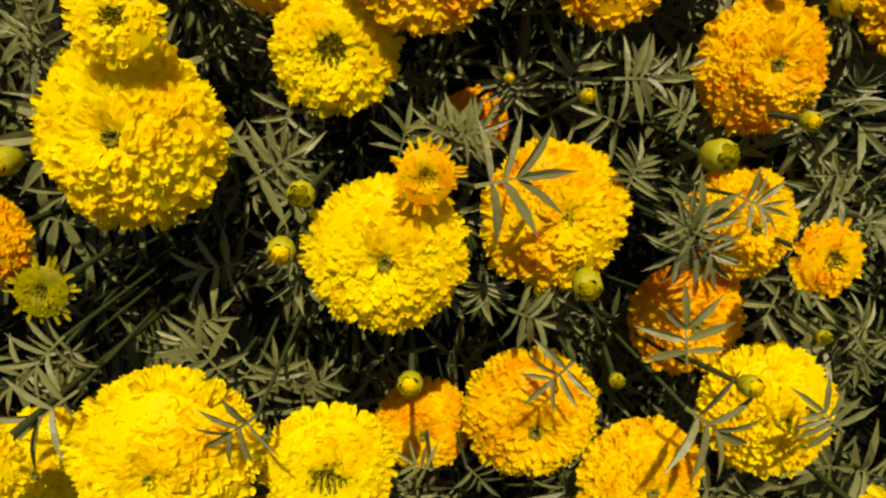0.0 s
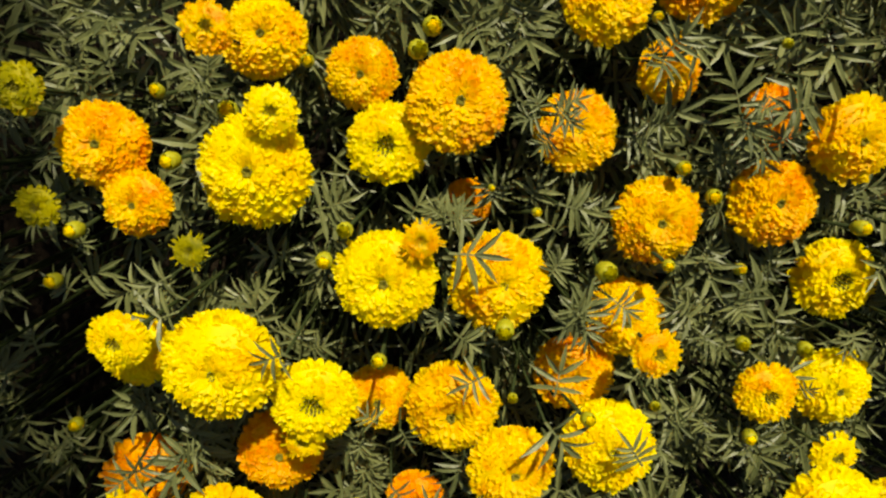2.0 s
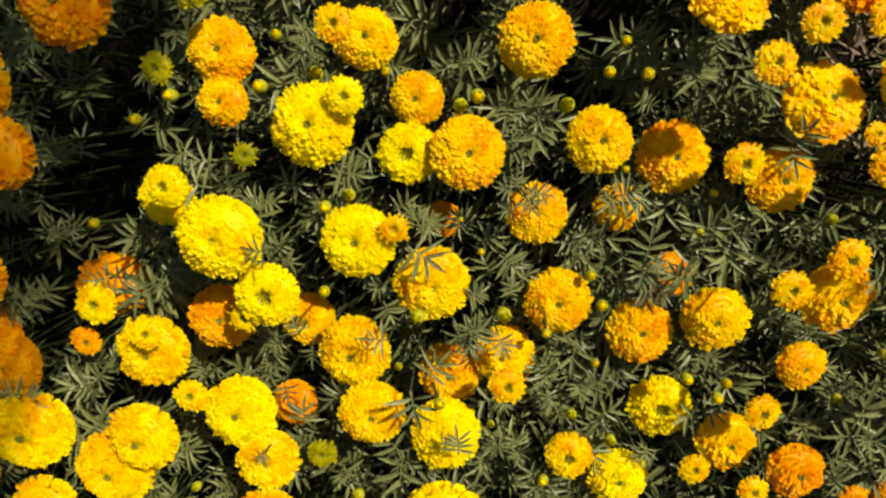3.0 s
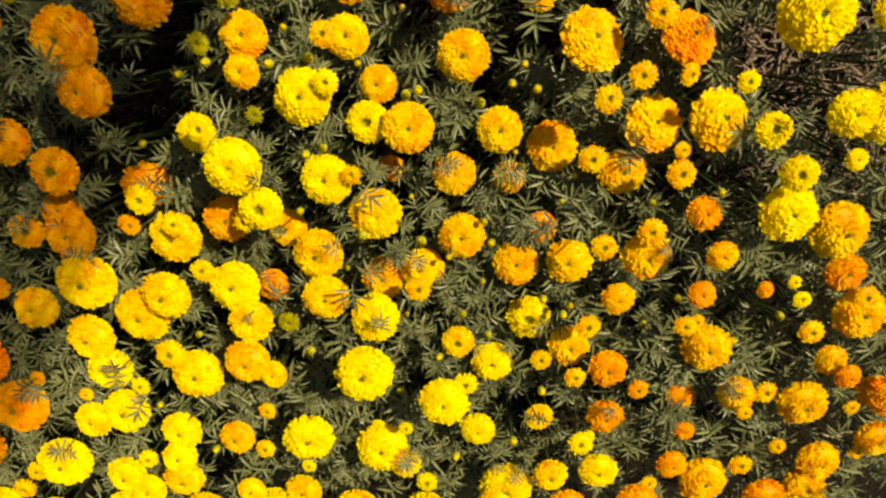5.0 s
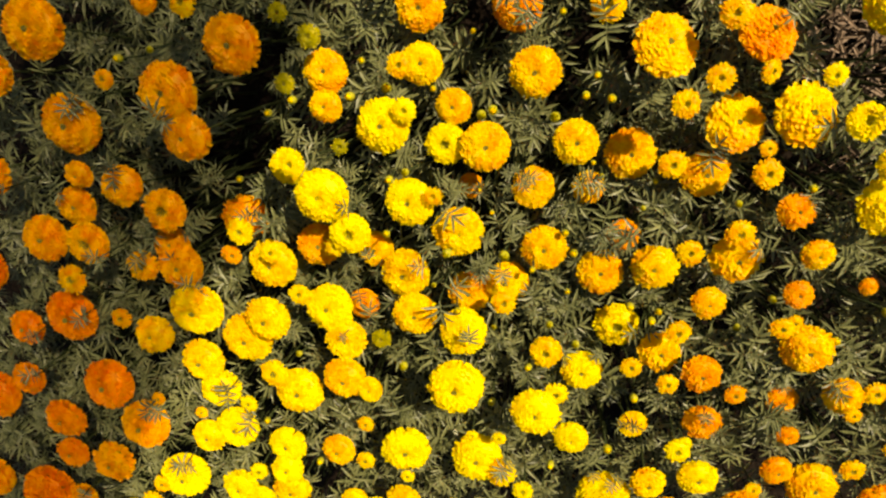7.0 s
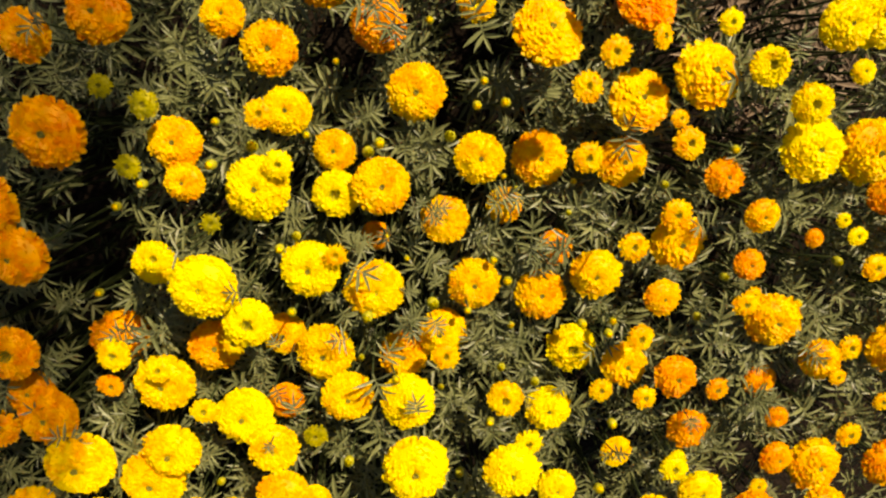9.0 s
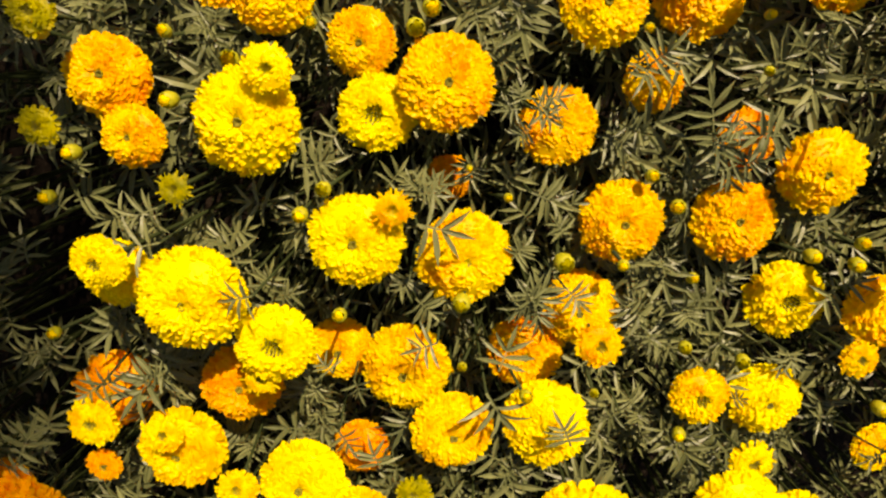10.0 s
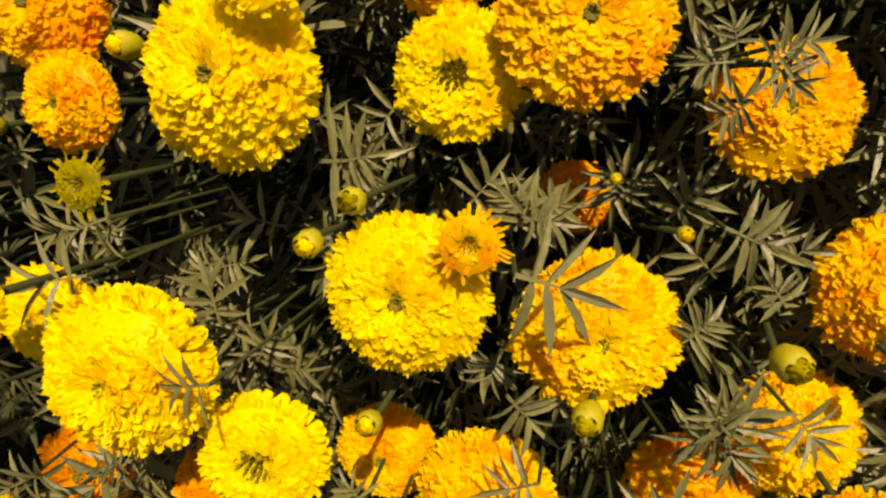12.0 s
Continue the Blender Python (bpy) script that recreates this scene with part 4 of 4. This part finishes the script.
leaf_spray(0.2300, -0.0462, 0.440, 0.1935, -0.0356, 0.440)
leaf_spray(-0.0346, 0.0036, 0.440, -0.0431, -0.0235, 0.440)
leaf_spray(0.0369, -0.0291, 0.495, 0.0772, -0.0226, 0.493)
leaf_spray(0.0308, -0.0189, 0.475, 0.0312, 0.0063, 0.473)
leaf_spray(0.1376, -0.0600, 0.475, 0.1359, -0.0265, 0.473)
leaf_spray(0.1300, -0.1083, 0.485, 0.1283, -0.0725, 0.483)
leaf_spray(0.0827, -0.1075, 0.478, 0.0612, -0.1270, 0.476)
leaf_spray(-0.0429, -0.1042, 0.520, -0.0656, -0.1189, 0.518)
leaf_spray(-0.0662, -0.1128, 0.465, -0.0865, -0.0851, 0.463)
leaf_spray(-0.0453, -0.1210, 0.465, -0.0444, -0.0945, 0.463)
leaf_spray(-0.0358, -0.1261, 0.455, -0.0158, -0.1129, 0.453)
leaf_spray(-0.0436, -0.0258, 0.460, -0.0235, -0.0112, 0.458)
leaf_spray(0.1082, 0.0117, 0.440, 0.1459, 0.0104, 0.438)
leaf_spray(0.1396, -0.0090, 0.450, 0.1328, 0.0064, 0.448)
leaf_spray(0.0487, -0.0742, 0.455, 0.0492, -0.0973, 0.453)
leaf_spray(0.1131, -0.0372, 0.450, 0.1242, -0.0146, 0.448)
leaf_spray(0.2215, -0.0332, 0.450, 0.2017, -0.0320, 0.448)
leaf_spray(0.2368, -0.1160, 0.460, 0.2205, -0.1357, 0.458)
leaf_spray(-0.1317, -0.0930, 0.460, -0.1563, -0.1168, 0.458)
leaf_spray(-0.1333, -0.0973, 0.455, -0.1290, -0.1219, 0.453)
leaf_spray(0.0225, -0.1659, 0.460, 0.0043, -0.1566, 0.458)
leaf_spray(0.0399, -0.1710, 0.450, 0.0572, -0.1880, 0.448)
leaf_spray(0.1255, -0.1228, 0.495, 0.1614, -0.1510, 0.493)
leaf_spray(0.1981, -0.1388, 0.495, 0.1770, -0.1176, 0.493)
leaf_spray(-0.2051, -0.1014, 0.430, -0.1987, -0.0836, 0.428)
leaf_spray(-0.1558, -0.1116, 0.440, -0.1817, -0.1327, 0.438)
leaf_spray(-0.0539, -0.0308, 0.455, -0.0177, -0.0133, 0.453)
leaf_spray(-0.0698, -0.0224, 0.440, -0.0543, -0.0047, 0.438)
leaf_spray(0.0702, 0.0635, 0.480, 0.0526, 0.0597, 0.478)
leaf_spray(0.0771, 0.0665, 0.480, 0.1006, 0.0665, 0.478)
leaf_spray(0.0812, 0.0732, 0.480, 0.1009, 0.0842, 0.478)
leaf_spray(0.1133, -0.0338, 0.450, 0.1236, -0.0132, 0.448)
leaf_spray(0.1414, -0.0063, 0.450, 0.1224, 0.0044, 0.448)
leaf_spray(0.1327, -0.0525, 0.485, 0.1129, -0.0423, 0.483)
leaf_spray(0.1351, -0.0551, 0.480, 0.1129, -0.0684, 0.478)
leaf_spray(0.0484, -0.0741, 0.455, 0.0406, -0.0988, 0.453)
leaf_spray(0.0588, -0.0916, 0.450, 0.0917, -0.1039, 0.448)
leaf_spray(0.1203, 0.0091, 0.425, 0.1431, 0.0233, 0.423)
leaf_spray(0.1345, -0.0541, 0.480, 0.1474, -0.0723, 0.478)
leaf_spray(0.0311, -0.0123, 0.480, 0.0545, -0.0052, 0.478)
leaf_spray(0.0310, -0.0131, 0.470, 0.0152, 0.0006, 0.468)
leaf_spray(0.2416, 0.1129, 0.470, 0.2060, 0.0994, 0.470)
leaf_spray(0.2327, 0.1295, 0.465, 0.2333, 0.0881, 0.465)
leaf_spray(0.1564, 0.1422, 0.468, 0.1578, 0.1099, 0.468)
leaf_spray(0.0406, -0.0248, 0.430, 0.0170, 0.0022, 0.430)
leaf_spray(0.0390, -0.0198, 0.430, 0.0527, 0.0048, 0.430)
leaf_spray(0.0739, 0.0106, 0.420, 0.0474, 0.0113, 0.420)
leaf_spray(0.0613, 0.0165, 0.430, 0.0679, -0.0122, 0.430)
leaf_spray(0.0706, 0.0630, 0.485, 0.0539, 0.0539, 0.485)
leaf_spray(0.0697, 0.0664, 0.485, 0.0599, 0.0789, 0.485)
leaf_spray(0.0814, 0.0542, 0.485, 0.0702, 0.0384, 0.485)
leaf_spray(0.0785, 0.0663, 0.485, 0.0900, 0.0795, 0.485)
leaf_spray(0.0820, 0.0669, 0.485, 0.1010, 0.0608, 0.485)
leaf_spray(0.1407, -0.0543, 0.475, 0.1111, -0.0685, 0.475)
leaf_spray(0.1381, -0.0538, 0.475, 0.1213, -0.0356, 0.475)
leaf_spray(0.1421, -0.0570, 0.475, 0.1439, -0.0792, 0.475)
leaf_spray(0.1515, -0.0375, 0.475, 0.1761, -0.0489, 0.475)
leaf_spray(0.0864, -0.2357, 0.450, 0.0645, -0.2107, 0.450)
leaf_spray(0.0446, -0.2175, 0.450, 0.0691, -0.2323, 0.450)
shoot(0.2004, 0.0973, 0.470, 0.80, (1, 2), over=True)
shoot(0.1350, 0.1148, 0.460, 0.82, (0,), over=True)
shoot(-0.0818, 0.2101, 0.495, 0.83, (0, 1), over=True)
shoot(-0.0579, 0.2132, 0.490, 0.65, (1, 2), over=True)
shoot(0.1379, 0.1189, 0.475, 0.76, (1,), over=True)
shoot(0.2052, 0.1033, 0.475, 0.70, (0,), over=True)
shoot(0.2272, 0.0864, 0.470, 0.70, (1, 2), over=True)
shoot(0.3412, 0.2998, 0.475, 0.66, (0, 1), over=True)
shoot(0.1009, 0.1897, 0.465, 0.85, (0,), over=True)
shoot(0.0168, -0.4744, 0.490, 0.72, (1,), over=True)
shoot(0.0558, -0.6418, 0.480, 0.72, (1,), over=True)
shoot(0.0738, -0.2661, 0.480, 0.65, (0,), over=True)
shoot(0.0732, -0.4966, 0.470, 0.76, (1,), over=True)
shoot(-0.0535, -0.6204, 0.470, 0.76, (1, 2), over=True)
shoot(0.4616, -0.0733, 0.450, 0.75, (0, 1), over=True)
shoot(0.5120, 0.0161, 0.450, 0.85, (0,), over=True)
shoot(0.5764, 0.1719, 0.470, 0.81, (0, 1), over=True)
shoot(0.5969, 0.0848, 0.440, 0.80, (1, 2), over=True)
shoot(-0.1360, -0.2441, 0.460, 0.77, (1,), over=True)
shoot(-0.1690, -0.3909, 0.450, 0.73, (1,), over=True)
shoot(-0.3180, -0.3415, 0.460, 0.72, (1, 2), over=True)
shoot(-0.4045, -0.3034, 0.460, 0.63, (1, 2), over=True)


def clear_of_heads(x, y, z):
    """True where leaves at this height would not grow through or over a head."""
    for hx, hy, hz, hr in HEADS:
        d = math.hypot(x - hx, y - hy)
        if d < hr * 0.9 and z > hz - 0.035:
            return False
    return not any(math.hypot(x - gx, y - gy) < gr + 0.015 for gx, gy, gr in GAPS)


def below_heads(x, y, z):
    """True where a low leaf would not touch a head or fill an open gap."""
    if math.hypot(x + 0.37, y + 0.26) < 0.09 or any(math.hypot(x - gx, y - gy) < gr for gx, gy, gr in GAPS):
        return False
    return not any(math.hypot(x - hx, y - hy) < hr * 0.9 and z > hz - 0.035 for hx, hy, hz, hr in HEADS)


def scatter_shoots(count, singles, spacing, heights, seed):
    """Shoots all over the bed: those nearest its middle are things of their own, the rest one leafy canopy."""
    r, tries, made = random.Random(seed), 0, []
    while len(made) < count and tries < 40000:
        tries += 1
        x, y = in_bed(r)
        z = r.uniform(*heights)
        if any(math.hypot(x - a, y - b) < spacing for a, b in SHOOT_TIPS) or not clear_of_heads(x, y, z):
            continue
        SHOOT_TIPS.append((x, y))
        if x < -0.2:
            z -= 0.06  # the shaded side grows lower
        made.append((x, y, z, r.uniform(0.8, 1.05)))
    made.sort(key=lambda p: math.hypot(p[0] - 0.05, p[1] + 0.02))
    for p in made[:singles]:
        shoot(*p)
    forms = [shoot_form(*p, (0, 1, 2, 3), None, False) for p in made[singles:]]
    # side leaves that rise beside an outer bloom and arch over its edge
    for hx, hy, hz, hr in HEADS:
        if hr > 0.02 and math.hypot(hx, hy) > 0.2 and r.random() < 0.3:
            a = r.gauss(80, 60)
            x, y = hx + 1.02 * hr * math.cos(radians(a)), hy + 1.02 * hr * math.sin(radians(a))
            forms.append(shoot_form(x, y, hz + 0.45 * hr + r.uniform(0.004, 0.016), r.uniform(0.62, 0.85), (1,), a - 63 + r.uniform(-30, 30), True))
    verts, faces, base, stem_faces = [], [], 0, []
    for foot, stem, leaves in forms:
        for v, f, m in [(*stem, Matrix.Identity(4))] + [(*LEAF_SHAPES[k], way) for k, way in leaves]:
            m = np.array(Matrix.Translation(foot) @ m)
            verts.append(np.array([tuple(q) for q in v]) @ m[:3, :3].T + m[:3, 3])
            faces += [tuple(base + q for q in g) for g in f]
            stem_faces += [1 if v is stem[0] else 0] * len(f)
            base += len(v)
    ob = new("leaf_canopy", mesh_of("leaf_canopy", np.concatenate(verts).tolist(), faces, False))
    ob.data.materials.append(LEAF)
    ob.data.materials.append(STEM)
    ob.data.polygons.foreach_set("material_index", stem_faces)
    tagged(ob, "grey-green feathery marigold leaves crowding between the outer blooms", "foliage", kind="stuff")


scatter_shoots(600, 150, 0.029, (0.385, 0.452), 21)


def bare_spot(x, y, z):
    """True where no shoot stands near and no head is touched."""
    if any(math.hypot(x - a, y - b) < 0.034 for a, b in SHOOT_TIPS):
        return False
    if any(math.hypot(x - hx, y - hy) < hr + 0.022 and z > hz - 0.07 for hx, hy, hz, hr in HEADS):
        return False
    if not clear_of_heads(x, y, z):
        return False
    if any(math.hypot(x - gx, y - gy) < gr + 0.04 for gx, gy, gr in GAPS):
        return False
    SHOOT_TIPS.append((x, y))
    return True


undergrowth("leaf_rosettes", "grey-green marigold leaf rosettes filling the bed between blooms", 150, (0.22, 0.36), 29, bare_spot, LEAF, 5, (0, 40))


def inner_spot(x, y, z):
    """True between the stems in the middle of the bed, low where the bed gapes."""
    if math.hypot(x - 0.04, y + 0.02) > 0.27 or any(math.hypot(x - hx, y - hy) < hr * 0.9 and z > hz - 0.045 for hx, hy, hz, hr in HEADS):
        return False
    return z < 0.32 or not any(math.hypot(x - gx, y - gy) < gr for gx, gy, gr in GAPS)


undergrowth("inner_leaves", "dim grey-green marigold leaves between the stems under the blooms", 230, (0.25, 0.37), 37, inner_spot, LEAF, 1, (-5, 35))
# Low leaves take the darkened copy, so the gaps between plants read as shade.
undergrowth("undergrowth", "dense marigold leaves below the blooms, their green darkened to stand for shade", 1000, (0.03, 0.19), 23, below_heads, LEAF_SHADED)


def dry_litter(spots, count, reach):
    """Dry curled leaves and stalks lying on the soil at the edge of the bed."""
    r = random.Random(61)
    verts, faces = [], []
    for k in range(count):
        cx, cy = spots[k % len(spots)]
        a, d = r.uniform(0, 6.28), reach * r.random() ** 0.6
        v, f = leaflet(r, r.uniform(0.025, 0.075), r.uniform(0.0015, 0.005), r.uniform(-0.2, 0.3), False)
        m = pose(cx + d * math.cos(a), cy + d * math.sin(a), r.uniform(0.004, 0.03), 0, 0, r.uniform(0, 360)) @ pose(0, 0, 0, r.uniform(-40, 40), r.uniform(-16, 16), 0)
        faces += [tuple(len(verts) + q for q in g) for g in f]
        verts += [m @ p for p in v]
    ob = new("dry_litter", mesh_of("dry_litter", verts, faces, False))
    ob.data.materials.append(STRAW)
    tagged(ob, "dry pale brown leaves and stalks lying on the soil", "litter", kind="stuff")


dry_litter(((0.509, 0.640), (0.338, 0.711)), 800, 0.2)
